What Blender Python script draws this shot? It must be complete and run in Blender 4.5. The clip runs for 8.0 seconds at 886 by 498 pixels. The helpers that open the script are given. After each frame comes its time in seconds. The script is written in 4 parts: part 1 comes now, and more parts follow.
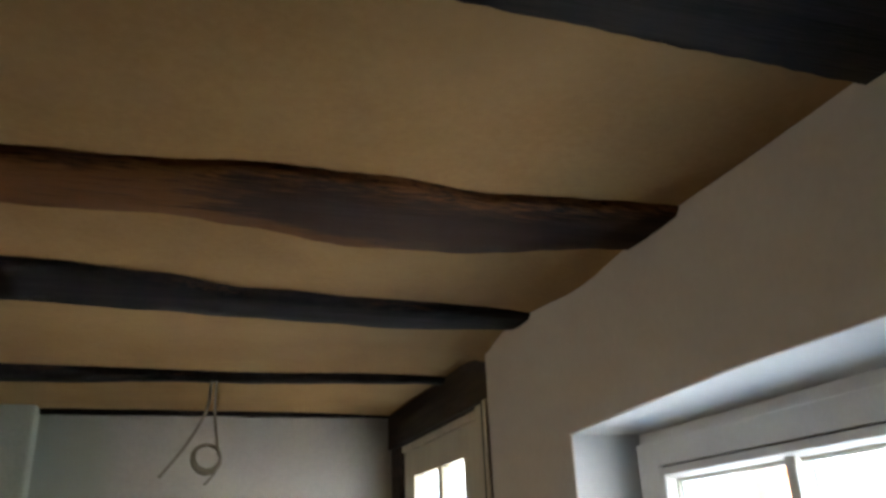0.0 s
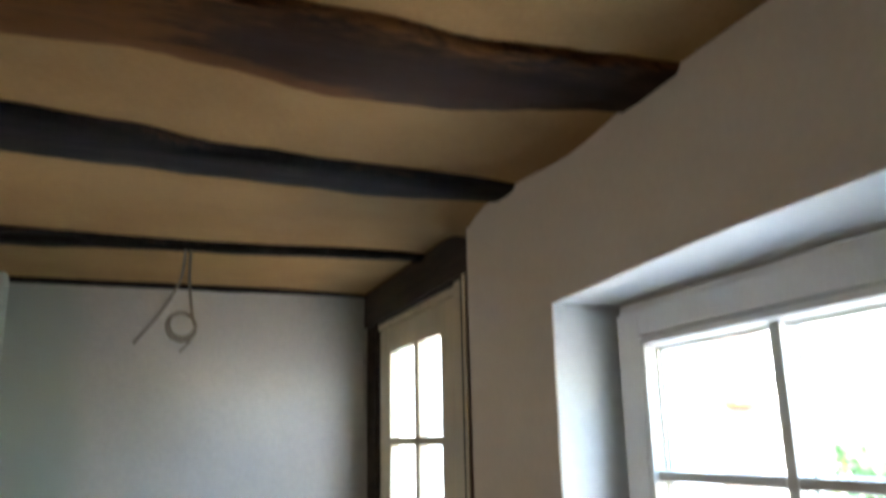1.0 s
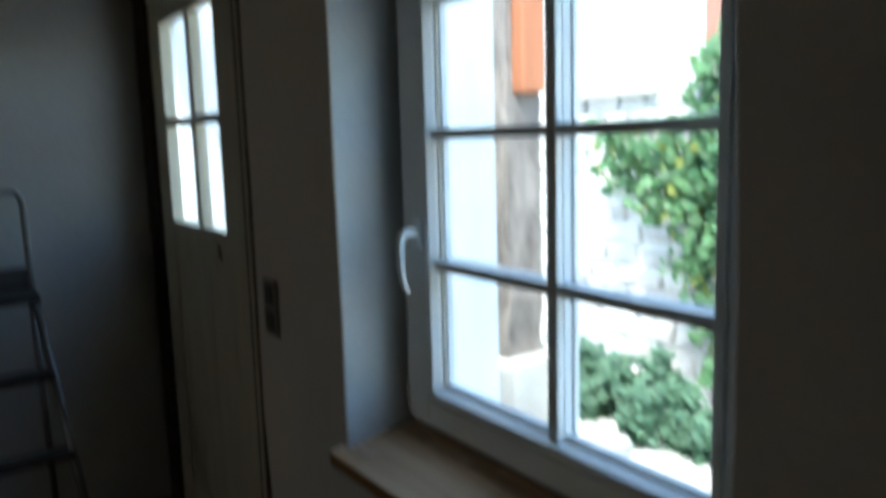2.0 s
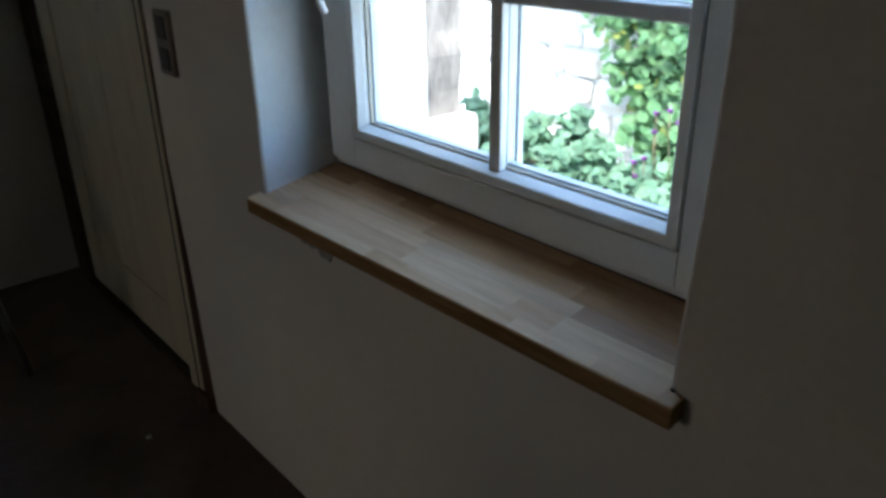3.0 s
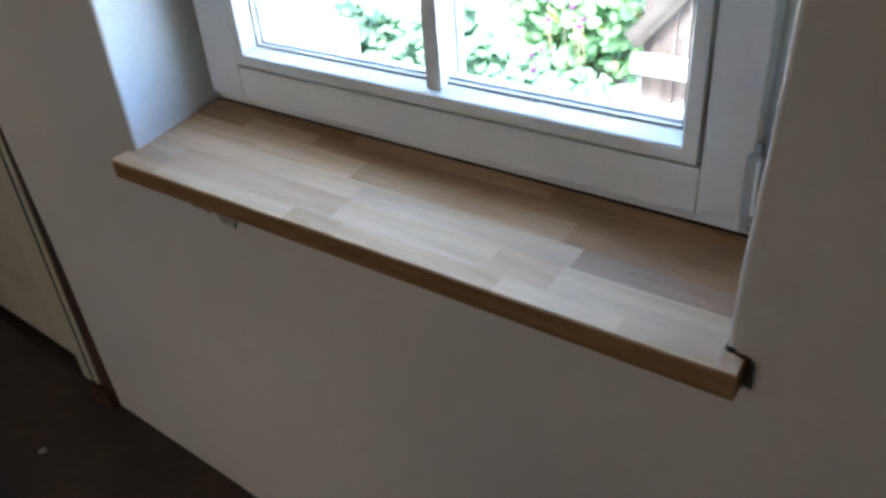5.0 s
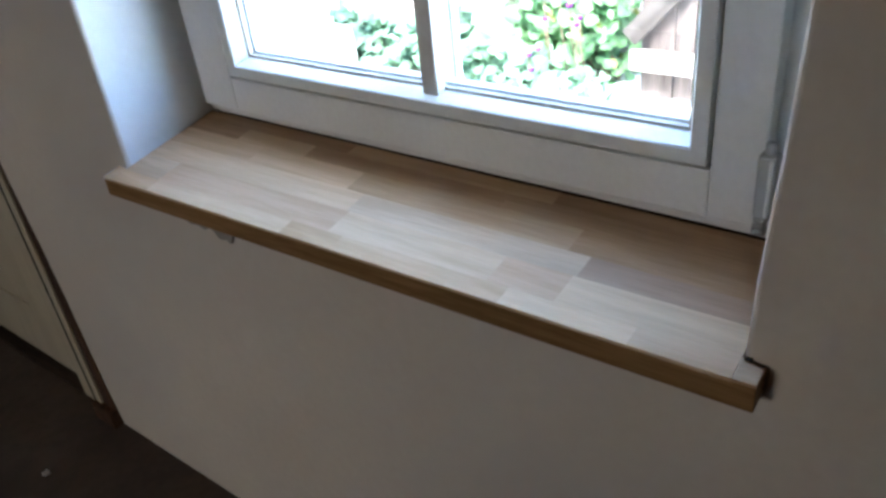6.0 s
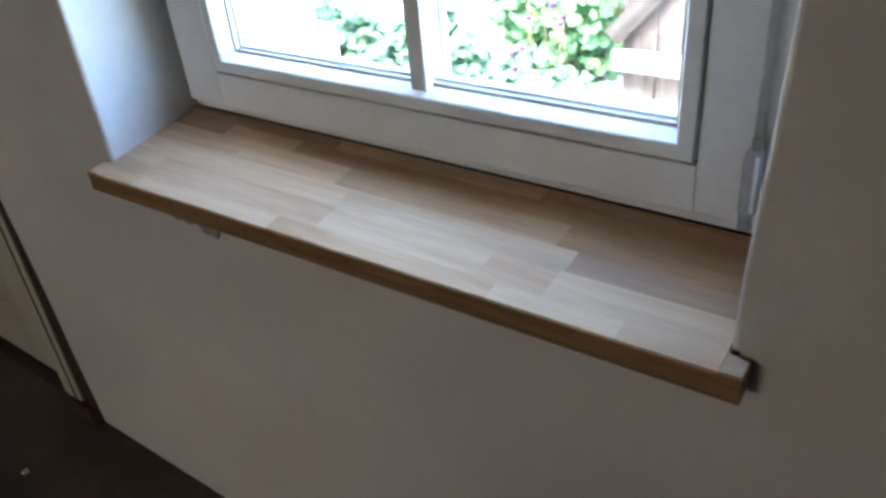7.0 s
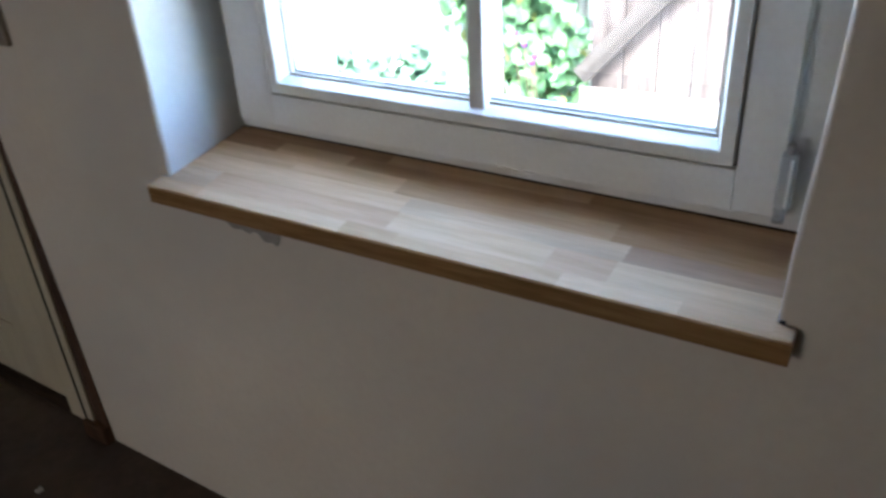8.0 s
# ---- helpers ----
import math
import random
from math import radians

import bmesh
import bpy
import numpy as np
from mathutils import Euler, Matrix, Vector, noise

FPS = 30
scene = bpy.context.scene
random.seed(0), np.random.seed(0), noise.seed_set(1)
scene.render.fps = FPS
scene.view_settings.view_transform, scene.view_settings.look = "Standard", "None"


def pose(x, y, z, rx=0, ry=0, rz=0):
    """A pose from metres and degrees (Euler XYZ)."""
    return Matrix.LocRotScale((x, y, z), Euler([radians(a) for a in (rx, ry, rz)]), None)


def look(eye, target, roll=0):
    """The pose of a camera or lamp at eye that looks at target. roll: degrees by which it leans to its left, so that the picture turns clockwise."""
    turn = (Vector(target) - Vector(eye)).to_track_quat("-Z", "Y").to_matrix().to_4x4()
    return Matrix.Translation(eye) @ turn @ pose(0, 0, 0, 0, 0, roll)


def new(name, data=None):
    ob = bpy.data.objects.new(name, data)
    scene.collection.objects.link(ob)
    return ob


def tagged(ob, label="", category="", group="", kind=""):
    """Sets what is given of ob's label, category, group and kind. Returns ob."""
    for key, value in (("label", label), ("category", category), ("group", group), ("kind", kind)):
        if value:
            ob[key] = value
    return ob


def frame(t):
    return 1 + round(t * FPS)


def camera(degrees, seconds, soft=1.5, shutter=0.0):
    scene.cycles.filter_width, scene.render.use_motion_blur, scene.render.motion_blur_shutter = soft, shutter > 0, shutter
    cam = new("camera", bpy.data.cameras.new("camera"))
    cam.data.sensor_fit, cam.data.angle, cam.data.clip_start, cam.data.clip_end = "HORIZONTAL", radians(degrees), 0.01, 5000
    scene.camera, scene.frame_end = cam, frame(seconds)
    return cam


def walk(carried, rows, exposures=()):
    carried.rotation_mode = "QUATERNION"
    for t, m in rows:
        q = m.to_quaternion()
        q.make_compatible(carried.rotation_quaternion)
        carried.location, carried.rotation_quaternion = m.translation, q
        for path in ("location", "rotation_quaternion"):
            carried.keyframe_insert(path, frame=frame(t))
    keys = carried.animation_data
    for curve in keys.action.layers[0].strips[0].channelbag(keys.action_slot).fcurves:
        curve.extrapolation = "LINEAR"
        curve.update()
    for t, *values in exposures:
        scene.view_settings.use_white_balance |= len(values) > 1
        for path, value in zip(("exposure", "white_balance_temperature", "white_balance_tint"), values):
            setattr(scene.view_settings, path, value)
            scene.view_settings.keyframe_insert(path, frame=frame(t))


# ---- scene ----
cam = camera(59.8, 8.0, 3.0, 0.5)
PATH = [
    (0, (-0.887, -1.694, 1.711), (-0.282, 0.065, 2.445), -2.5),
    (0.5, (-0.877, -1.643, 1.702), (-0.221, 0.126, 2.365), -1.1),
    (1, (-0.877, -1.608, 1.653), (-0.196, 0.209, 2.135), -1.2),
    (1.2, (-0.834, -1.586, 1.639), (-0.095, 0.239, 1.992), -1.7),
    (1.5, (-0.809, -1.56, 1.604), (0.136, 0.192, 1.803), -1.4),
    (1.7, (-0.75, -1.543, 1.59), (0.258, 0.183, 1.667), -1.9),
    (2, (-0.754, -1.536, 1.556), (0.354, 0.106, 1.277), -1.6),
    (2.2, (-0.753, -1.518, 1.526), (0.392, 0.046, 1.031), -0.9),
    (3.3, (-0.659, -1.347, 1.386), (0.551, -0.017, 0.51), -2.4),
    (3.5, (-0.599, -1.297, 1.362), (0.635, -0.014, 0.45), -3.9),
    (4, (-0.502, -1.2, 1.329), (0.727, -0.014, 0.288), -5.1),
    (4.5, (-0.543, -1.171, 1.349), (0.71, -0.04, 0.278), -5.7),
    (5, (-0.593, -1.154, 1.355), (0.706, -0.052, 0.308), -4.8),
    (6.5, (-0.558, -1.132, 1.346), (0.736, -0.021, 0.301), -7.3),
    (7, (-0.576, -1.131, 1.346), (0.749, -0.06, 0.298), -5.7),
    (7.5, (-0.604, -1.124, 1.356), (0.758, -0.114, 0.296), -6.7),
    (8, (-0.766, -1.071, 1.366), (0.686, -0.094, 0.398), -3.5),
]
walk(cam, [(t, look(eye, target, roll)) for t, eye, target, roll in PATH], [(0, 5.22, 7100, 9), (1.0, 5.42, 6900, 9), (1.6, 4.10, 6300, 6), (2.0, 3.05, 6000, 1), (2.2, 3.03, 6000, 1), (3.4, 4.33, 6030, 7.5), (4.2, 5.02, 6050, 9.5), (5.0, 5.19, 6050, 10), (6.5, 5.30, 6050, 10.5), (7.5, 5.24, 6050, 10.5), (8, 5.26, 6050, 10.5)])

# ---------------------------------------------------------------- light
world = bpy.data.worlds.new("world")
scene.world = world
world.use_nodes = True
SUN_DIR = Vector((-0.64, -0.40, 1.25)).normalized()
sky = world.node_tree.nodes.new("ShaderNodeTexSky")
sky.sky_type = "NISHITA"
sky.sun_disc = False
sky.dust_density, sky.ozone_density = 1.5, 1.5
sky.sun_elevation = math.asin(SUN_DIR.z)
sky.sun_rotation = math.atan2(SUN_DIR.x, SUN_DIR.y)
bg = world.node_tree.nodes["Background"]
bg.inputs["Strength"].default_value = 0.15
world.node_tree.links.new(sky.outputs[0], bg.inputs["Color"])
sun = new("sun", bpy.data.lights.new("sun", "SUN"))
sun.data.energy, sun.data.angle, sun.data.color = 1.2, radians(14), (1.0, 0.97, 0.93)
sun.matrix_world = look(SUN_DIR * 20, (0, 0, 0))


def fill_light(name, eye, target, width, height, power, colour):
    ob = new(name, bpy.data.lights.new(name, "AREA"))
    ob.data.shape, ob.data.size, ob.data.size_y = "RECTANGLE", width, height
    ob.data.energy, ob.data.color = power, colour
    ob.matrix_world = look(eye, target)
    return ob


# added fill lamp in an unseen, made-up opening across the room
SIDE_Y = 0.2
fill_light("fill_side", (-3.38, SIDE_Y, 1.15), (0, SIDE_Y - 0.15, 0.2), 0.95, 1.05, 0.22, (1.0, 0.92, 0.82)).data.spread = radians(115)

# ---------------------------------------------------------------- materials


def material(name, c1, c2, rough=0.7, scale=6.0, fine=90.0, bump=0.15, stretch=(1, 1, 1), metal=0.0, blotch=None, jitter=0.0, spec=0.4, dist=0.004, wane=None, ramp_at=(0.36, 0.64), see_through=0.0):
    m = bpy.data.materials.new(name)
    m.use_nodes = True
    nt = m.node_tree
    n, link = nt.nodes, nt.links.new
    p = n["Principled BSDF"]
    p.inputs["Roughness"].default_value = rough
    p.inputs["Metallic"].default_value = metal
    p.inputs["Specular IOR Level"].default_value = spec
    tc = n.new("ShaderNodeTexCoord")
    mp = n.new("ShaderNodeMapping")
    mp.inputs["Scale"].default_value = stretch
    geo = n.new("ShaderNodeNewGeometry")
    info = n.new("ShaderNodeObjectInfo")
    off = n.new("ShaderNodeVectorMath")
    off.operation = "SCALE"
    off.inputs[0].default_value = (7.3, 3.1, 5.7)
    link(info.outputs["Random"], off.inputs["Scale"])
    add = n.new("ShaderNodeVectorMath")
    link(tc.outputs["Object"], add.inputs[0])
    link(off.outputs[0], add.inputs[1])
    link(add.outputs[0], mp.inputs["Vector"])
    big = n.new("ShaderNodeTexNoise")
    big.inputs["Scale"].default_value, big.inputs["Detail"].default_value = scale, 6
    small = n.new("ShaderNodeTexNoise")
    small.inputs["Scale"].default_value, small.inputs["Detail"].default_value = fine, 5
    for q in (big, small):
        link(mp.outputs[0], q.inputs["Vector"])
    mixn = n.new("ShaderNodeMath")
    mixn.operation = "MULTIPLY_ADD"
    mixn.inputs[1].default_value = 0.35
    link(small.outputs["Fac"], mixn.inputs[0])
    mul = n.new("ShaderNodeMath")
    mul.operation = "MULTIPLY"
    mul.inputs[1].default_value = 0.65
    link(big.outputs["Fac"], mul.inputs[0])
    link(mul.outputs[0], mixn.inputs[2])
    ramp = n.new("ShaderNodeValToRGB")
    ramp.color_ramp.elements[0].position, ramp.color_ramp.elements[1].position = ramp_at
    ramp.color_ramp.elements[0].color, ramp.color_ramp.elements[1].color = (*c1, 1), (*c2, 1)
    link(mixn.outputs[0], ramp.inputs["Fac"])
    col = ramp.outputs["Color"]
    if blotch:
        colour, bscale, lo, hi = blotch
        bn = n.new("ShaderNodeTexNoise")
        bn.inputs["Scale"].default_value, bn.inputs["Detail"].default_value = bscale, 4
        link(mp.outputs[0], bn.inputs["Vector"])
        br = n.new("ShaderNodeValToRGB")
        br.color_ramp.elements[0].position, br.color_ramp.elements[1].position = lo, hi
        link(bn.outputs["Fac"], br.inputs["Fac"])
        mx = n.new("ShaderNodeMix")
        mx.data_type = "RGBA"
        link(br.outputs["Color"], mx.inputs["Factor"])
        link(col, mx.inputs["A"])
        mx.inputs["B"].default_value = (*colour, 1)
        col = mx.outputs["Result"]
    if jitter:
        hsv = n.new("ShaderNodeHueSaturation")
        mr = n.new("ShaderNodeMapRange")
        mr.inputs["To Min"].default_value, mr.inputs["To Max"].default_value = 1 - jitter, 1 + jitter
        r = n.new("ShaderNodeMath")
        r.operation = "ADD"
        link(info.outputs["Random"], r.inputs[0])
        link(geo.outputs["Random Per Island"], r.inputs[1])
        fr = n.new("ShaderNodeMath")
        fr.operation = "FRACT"
        link(r.outputs[0], fr.inputs[0])
        link(fr.outputs[0], mr.inputs["Value"])
        link(mr.outputs[0], hsv.inputs["Value"])
        link(col, hsv.inputs["Color"])
        col = hsv.outputs["Color"]
    link(col, p.inputs["Base Color"])
    if wane:
        at_ = n.new("ShaderNodeAttribute")
        at_.attribute_name = "wane"
        wm = n.new("ShaderNodeMath")
        wm.operation = "MULTIPLY_ADD"
        wm.inputs[1].default_value, wm.inputs[2].default_value = 1.6, -0.62
        link(small.outputs["Fac"], wm.inputs[0])
        wa = n.new("ShaderNodeMath")
        wa.operation = "ADD"
        wa.use_clamp = True
        link(at_.outputs["Fac"], wa.inputs[0])
        link(wm.outputs[0], wa.inputs[1])
        wr = n.new("ShaderNodeValToRGB")
        wr.color_ramp.elements[0].position, wr.color_ramp.elements[1].position = 0.45, 0.85
        link(wa.outputs[0], wr.inputs["Fac"])
        wx = n.new("ShaderNodeMix")
        wx.data_type = "RGBA"
        link(wr.outputs["Color"], wx.inputs["Factor"])
        link(col, wx.inputs["A"])
        wx.inputs["B"].default_value = (*wane, 1)
        col = wx.outputs["Result"]
        for l in list(p.inputs["Base Color"].links):
            nt.links.remove(l)
        link(col, p.inputs["Base Color"])
    if bump:
        b = n.new("ShaderNodeBump")
        b.inputs["Strength"].default_value, b.inputs["Distance"].default_value = bump, dist
        link(mixn.outputs[0], b.inputs["Height"])
        link(b.outputs[0], p.inputs["Normal"])
    if see_through:
        tr = n.new("ShaderNodeBsdfTranslucent")
        ms = n.new("ShaderNodeMixShader")
        ms.inputs["Fac"].default_value = see_through
        link(col, tr.inputs["Color"])
        link(p.outputs[0], ms.inputs[1])
        link(tr.outputs[0], ms.inputs[2])
        link(ms.outputs[0], n["Material Output"].inputs["Surface"])
    return m


PLASTER = material("plaster", (0.67, 0.59, 0.505), (0.73, 0.65, 0.56), 0.85, 2.2, 60, 0.25, blotch=((0.60, 0.55, 0.50), 1.1, 0.55, 0.75))
# plaster turned neutral: cool window light on the reveals, put into the colour
PLASTER_COOL_LIT = material("plaster_cool_lit", (0.645, 0.65, 0.64), (0.72, 0.725, 0.71), 0.8, 3, 60, 0.25)
LIMEWASH = material("limewash", (0.78, 0.77, 0.74), (0.85, 0.84, 0.81), 0.8, 4, 60, 0.2)
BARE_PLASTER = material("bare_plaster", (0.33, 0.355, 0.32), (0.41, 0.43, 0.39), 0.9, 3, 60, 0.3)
# end wall colour with a pool of window light painted in
END_LIT_FIELD = material("end_wall_lit_field", (0.40, 0.378, 0.355), (0.475, 0.45, 0.42), 0.85, 1.8, 50, 0.25)


def light_field_edge(m, colour, x_at, width):
    """A second colour beyond x_at: painted edge of the light field, soft and wavering."""
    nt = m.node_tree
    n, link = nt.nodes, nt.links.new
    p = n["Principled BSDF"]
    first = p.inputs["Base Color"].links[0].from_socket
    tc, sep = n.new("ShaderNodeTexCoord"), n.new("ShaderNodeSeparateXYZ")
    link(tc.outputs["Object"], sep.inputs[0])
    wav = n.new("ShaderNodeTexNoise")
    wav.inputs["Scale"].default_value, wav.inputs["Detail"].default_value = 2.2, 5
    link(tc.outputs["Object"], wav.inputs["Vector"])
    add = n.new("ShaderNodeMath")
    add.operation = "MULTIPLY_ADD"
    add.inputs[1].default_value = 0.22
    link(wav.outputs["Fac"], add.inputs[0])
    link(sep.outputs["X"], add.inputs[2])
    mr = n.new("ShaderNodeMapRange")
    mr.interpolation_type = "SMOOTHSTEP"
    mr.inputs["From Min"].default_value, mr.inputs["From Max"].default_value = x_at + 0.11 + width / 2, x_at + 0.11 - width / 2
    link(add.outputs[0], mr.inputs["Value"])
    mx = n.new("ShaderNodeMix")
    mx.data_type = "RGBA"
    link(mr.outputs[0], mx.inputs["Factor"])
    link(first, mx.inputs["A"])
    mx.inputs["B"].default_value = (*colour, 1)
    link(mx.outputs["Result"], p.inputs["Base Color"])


# grey-green beyond the edge is wall outside the painted pool of light
light_field_edge(END_LIT_FIELD, (0.325, 0.345, 0.312), -1.17, 0.16)
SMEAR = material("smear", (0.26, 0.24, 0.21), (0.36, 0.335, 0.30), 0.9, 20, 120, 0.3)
CEILING = material("ceiling_clay", (0.300, 0.165, 0.060), (0.375, 0.220, 0.084), 0.9, 3.0, 70, 0.3, blotch=((0.37, 0.23, 0.10), 1.6, 0.5, 0.75))
BEAM = material("dark_beam", (0.008, 0.007, 0.007), (0.028, 0.022, 0.020), 0.7, 7, 60, 0.8, (0.25, 3.5, 3.5), blotch=((0.024, 0.021, 0.020), 2.4, 0.56, 0.72), wane=(0.065, 0.030, 0.013), spec=0.1, dist=0.006)
BEAM_RED = material("red_worn_beam", (0.009, 0.006, 0.005), (0.046, 0.025, 0.017), 0.7, 7, 60, 0.8, (0.25, 3.5, 3.5), blotch=((0.045, 0.020, 0.012), 1.3, 0.45, 0.66), spec=0.1, dist=0.008, wane=(0.15, 0.060, 0.020))
BEAM_Y = material("dark_beam_along", (0.016, 0.012, 0.010), (0.06, 0.038, 0.027), 0.6, 7, 60, 0.6, (3.5, 0.25, 3.5), spec=0.12)
RAW_EDGE = material("raw_edge", (0.032, 0.015, 0.008), (0.10, 0.045, 0.020), 0.7, 8, 60, 0.5, (3, 3, 0.3))
FLOOR = material("floor_screed", (0.060, 0.040, 0.030), (0.100, 0.069, 0.052), 0.75, 3, 40, 0.4, blotch=((0.045, 0.034, 0.028), 2.5, 0.5, 0.7))
WHITE = material("white_paint", (0.70, 0.68, 0.64), (0.78, 0.765, 0.73), 0.45, 5, 120, 0.06, jitter=0.02)
CREAM = material("cream_paint", (0.50, 0.43, 0.31), (0.60, 0.525, 0.39), 0.55, 5, 90, 0.15, (3, 3, 0.5), blotch=((0.40, 0.33, 0.23), 3.0, 0.58, 0.78))
HANDLE = material("white_metal", (0.78, 0.78, 0.76), (0.84, 0.84, 0.82), 0.3, 5, 60, 0.0)
HINGE = material("hinge_plastic", (0.33, 0.33, 0.325), (0.43, 0.43, 0.42), 0.35, 8, 60, 0.0)
SPACER = material("glazing_spacer", (0.55, 0.56, 0.57), (0.64, 0.65, 0.66), 0.45, 20, 90, 0.0)
SEAL = material("rubber_seal", (0.42, 0.38, 0.31), (0.52, 0.48, 0.40), 0.7, 20, 90, 0.0)
# brown for the strip that stands in for shade below the frame
FRAME_SHADE = material("brown_frame_shade", (0.10, 0.070, 0.046), (0.15, 0.105, 0.072), 0.9, 20, 90, 0.1)
GAP = material("dark_gap", (0.010, 0.009, 0.008), (0.02, 0.018, 0.015), 0.9, 9, 60, 0.0)
WOOD = dict(spec=0.14, rough=0.55, scale=7, fine=34, bump=0.15, stretch=(9, 0.6, 9), jitter=0.05, ramp_at=(0.40, 0.60))
OAK = material("oak_mid", (0.550, 0.359, 0.206), (0.650, 0.442, 0.269), **WOOD)
OAK_LIGHT = material("oak_light", (0.600, 0.405, 0.244), (0.700, 0.497, 0.314), **WOOD)
OAK_WHITE = material("oak_pale", (0.660, 0.459, 0.285), (0.760, 0.551, 0.355), **WOOD)
OAK_PINK = material("oak_pink", (0.560, 0.355, 0.211), (0.650, 0.433, 0.273), **WOOD)
OAK_TAN = material("oak_tan", (0.470, 0.303, 0.165), (0.570, 0.381, 0.223), **WOOD)
OAK_GREY = material("oak_grey", (0.540, 0.381, 0.244), (0.660, 0.484, 0.322), blotch=((0.460, 0.318, 0.199), 5.0, 0.58, 0.74), **WOOD)
OAK_GREY_PINK = material("oak_grey_pink", (0.430, 0.280, 0.178), (0.520, 0.350, 0.227), blotch=((0.400, 0.262, 0.165), 5.0, 0.58, 0.74), **WOOD)
# dark strips: their own tone plus the shade at the sill's back
OAK_DARK_SHADED = material("oak_dark_shaded", (0.370, 0.224, 0.116), (0.470, 0.299, 0.165), **WOOD)
# edge oak darkened: shade of the room-facing front is in this colour
OAK_EDGE_SHADED = material("oak_edge_shaded", (0.22, 0.122, 0.046), (0.33, 0.19, 0.08), **WOOD)
SWITCH = material("switch_plate", (0.20, 0.165, 0.13), (0.26, 0.22, 0.18), 0.4, 10, 80, 0.0)
SWITCH_DARK = material("switch_insert", (0.06, 0.05, 0.04), (0.09, 0.075, 0.06), 0.35, 10, 80, 0.0)
CABLE = material("cable_sheath", (0.17, 0.15, 0.12), (0.23, 0.205, 0.165), 0.5, 20, 90, 0.0)
ALU = material("dull_aluminium", (0.20, 0.19, 0.185), (0.30, 0.29, 0.28), 0.5, 12, 120, 0.05, metal=0.8)
LADDER_DARK = material("ladder_tread", (0.035, 0.032, 0.030), (0.07, 0.062, 0.058), 0.6, 12, 90, 0.1)
RENDER_WALL = material("lime_render", (0.64, 0.61, 0.58), (0.80, 0.78, 0.75), 0.9, 2.5, 30, 0.6, blotch=((0.56, 0.52, 0.48), 1.8, 0.58, 0.74), dist=0.02)
RUBBLE = material("limewashed_rubble", (0.54, 0.50, 0.47), (0.74, 0.70, 0.67), 0.9, 7, 45, 0.7, jitter=0.16, dist=0.012)
STONE = material("rubble_stone", (0.42, 0.38, 0.33), (0.62, 0.58, 0.52), 0.9, 5, 50, 0.6, jitter=0.18, dist=0.01)
OLD_WOOD = material("weathered_wood", (0.11, 0.088, 0.074), (0.31, 0.26, 0.222), 0.9, 6, 40, 0.9, (2, 2, 0.7), jitter=0.15, dist=0.012, blotch=((0.06, 0.047, 0.040), 3.0, 0.56, 0.68))
BOARD = material("grey_board", (0.045, 0.034, 0.029), (0.125, 0.098, 0.086), 0.85, 6, 50, 0.6, (4, 4, 0.4), jitter=0.15)
BRACE = material("dark_brace", (0.028, 0.022, 0.018), (0.070, 0.058, 0.050), 0.85, 6, 50, 0.6, (4, 4, 0.4))
RAIL = material("pale_rail", (0.17, 0.155, 0.142), (0.29, 0.27, 0.25), 0.85, 6, 50, 0.5, (4, 0.5, 4), jitter=0.1)
ORANGE = material("orange_timber", (0.30, 0.105, 0.045), (0.40, 0.15, 0.07), 0.7, 6, 50, 0.3, (3, 3, 0.4))
RED_TIMBER = material("red_timber", (0.30, 0.13, 0.09), (0.40, 0.19, 0.13), 0.8, 6, 50, 0.3, (3, 3, 0.4))
EARTH = material("gravel_ground", (0.44, 0.42, 0.38), (0.60, 0.575, 0.53), 0.95, 5, 60, 0.8, dist=0.02, blotch=((0.22, 0.20, 0.13), 1.3, 0.55, 0.75))
LEAF_VINE = material("vine_leaf", (0.085, 0.19, 0.088), (0.18, 0.30, 0.135), 0.5, 9, 60, 0.1, jitter=0.25, see_through=0.5)
LEAF_YELLOW = material("yellow_leaf", (0.26, 0.30, 0.07), (0.38, 0.40, 0.12), 0.5, 9, 60, 0.1, jitter=0.25, see_through=0.5)
LEAF_SHRUB = material("shrub_leaf", (0.085, 0.165, 0.10), (0.16, 0.26, 0.165), 0.5, 9, 60, 0.1, jitter=0.25, see_through=0.45)
STEM = material("stem", (0.10, 0.07, 0.04), (0.18, 0.13, 0.08), 0.9, 12, 60, 0.3)
PURPLE = material("purple_petal", (0.09, 0.018, 0.13), (0.16, 0.035, 0.20), 0.6, 20, 60, 0.0)
CHIP = material("plaster_chip", (0.42, 0.40, 0.37), (0.54, 0.52, 0.48), 0.9, 30, 90, 0.2)

GLASS = bpy.data.materials.new("pane_glass")
GLASS.use_nodes = True
_n = GLASS.node_tree.nodes
_n.remove(_n["Principled BSDF"])
_t, _g, _m = _n.new("ShaderNodeBsdfTransparent"), _n.new("ShaderNodeBsdfGlossy"), _n.new("ShaderNodeMixShader")
_t.inputs["Color"].default_value = (0.95, 0.97, 0.955, 1)
_g.inputs["Roughness"].default_value = 0.02
_m.inputs["Fac"].default_value = 0.05
GLASS.node_tree.links.new(_t.outputs[0], _m.inputs[1])
GLASS.node_tree.links.new(_g.outputs[0], _m.inputs[2])
GLASS.node_tree.links.new(_m.outputs[0], _n["Material Output"].inputs["Surface"])

# ---------------------------------------------------------------- mesh helpers


def link_mesh(name, bm, material_, parent=None, label="", smooth=False):
    me = bpy.data.meshes.new(name)
    bm.normal_update()
    bm.to_mesh(me)
    bm.free()
    me.materials.append(material_)
    if smooth:
        for f in me.polygons:
            f.use_smooth = True
    ob = new(name, me)
    if parent:
        ob.parent = parent
    return tagged(ob, label)


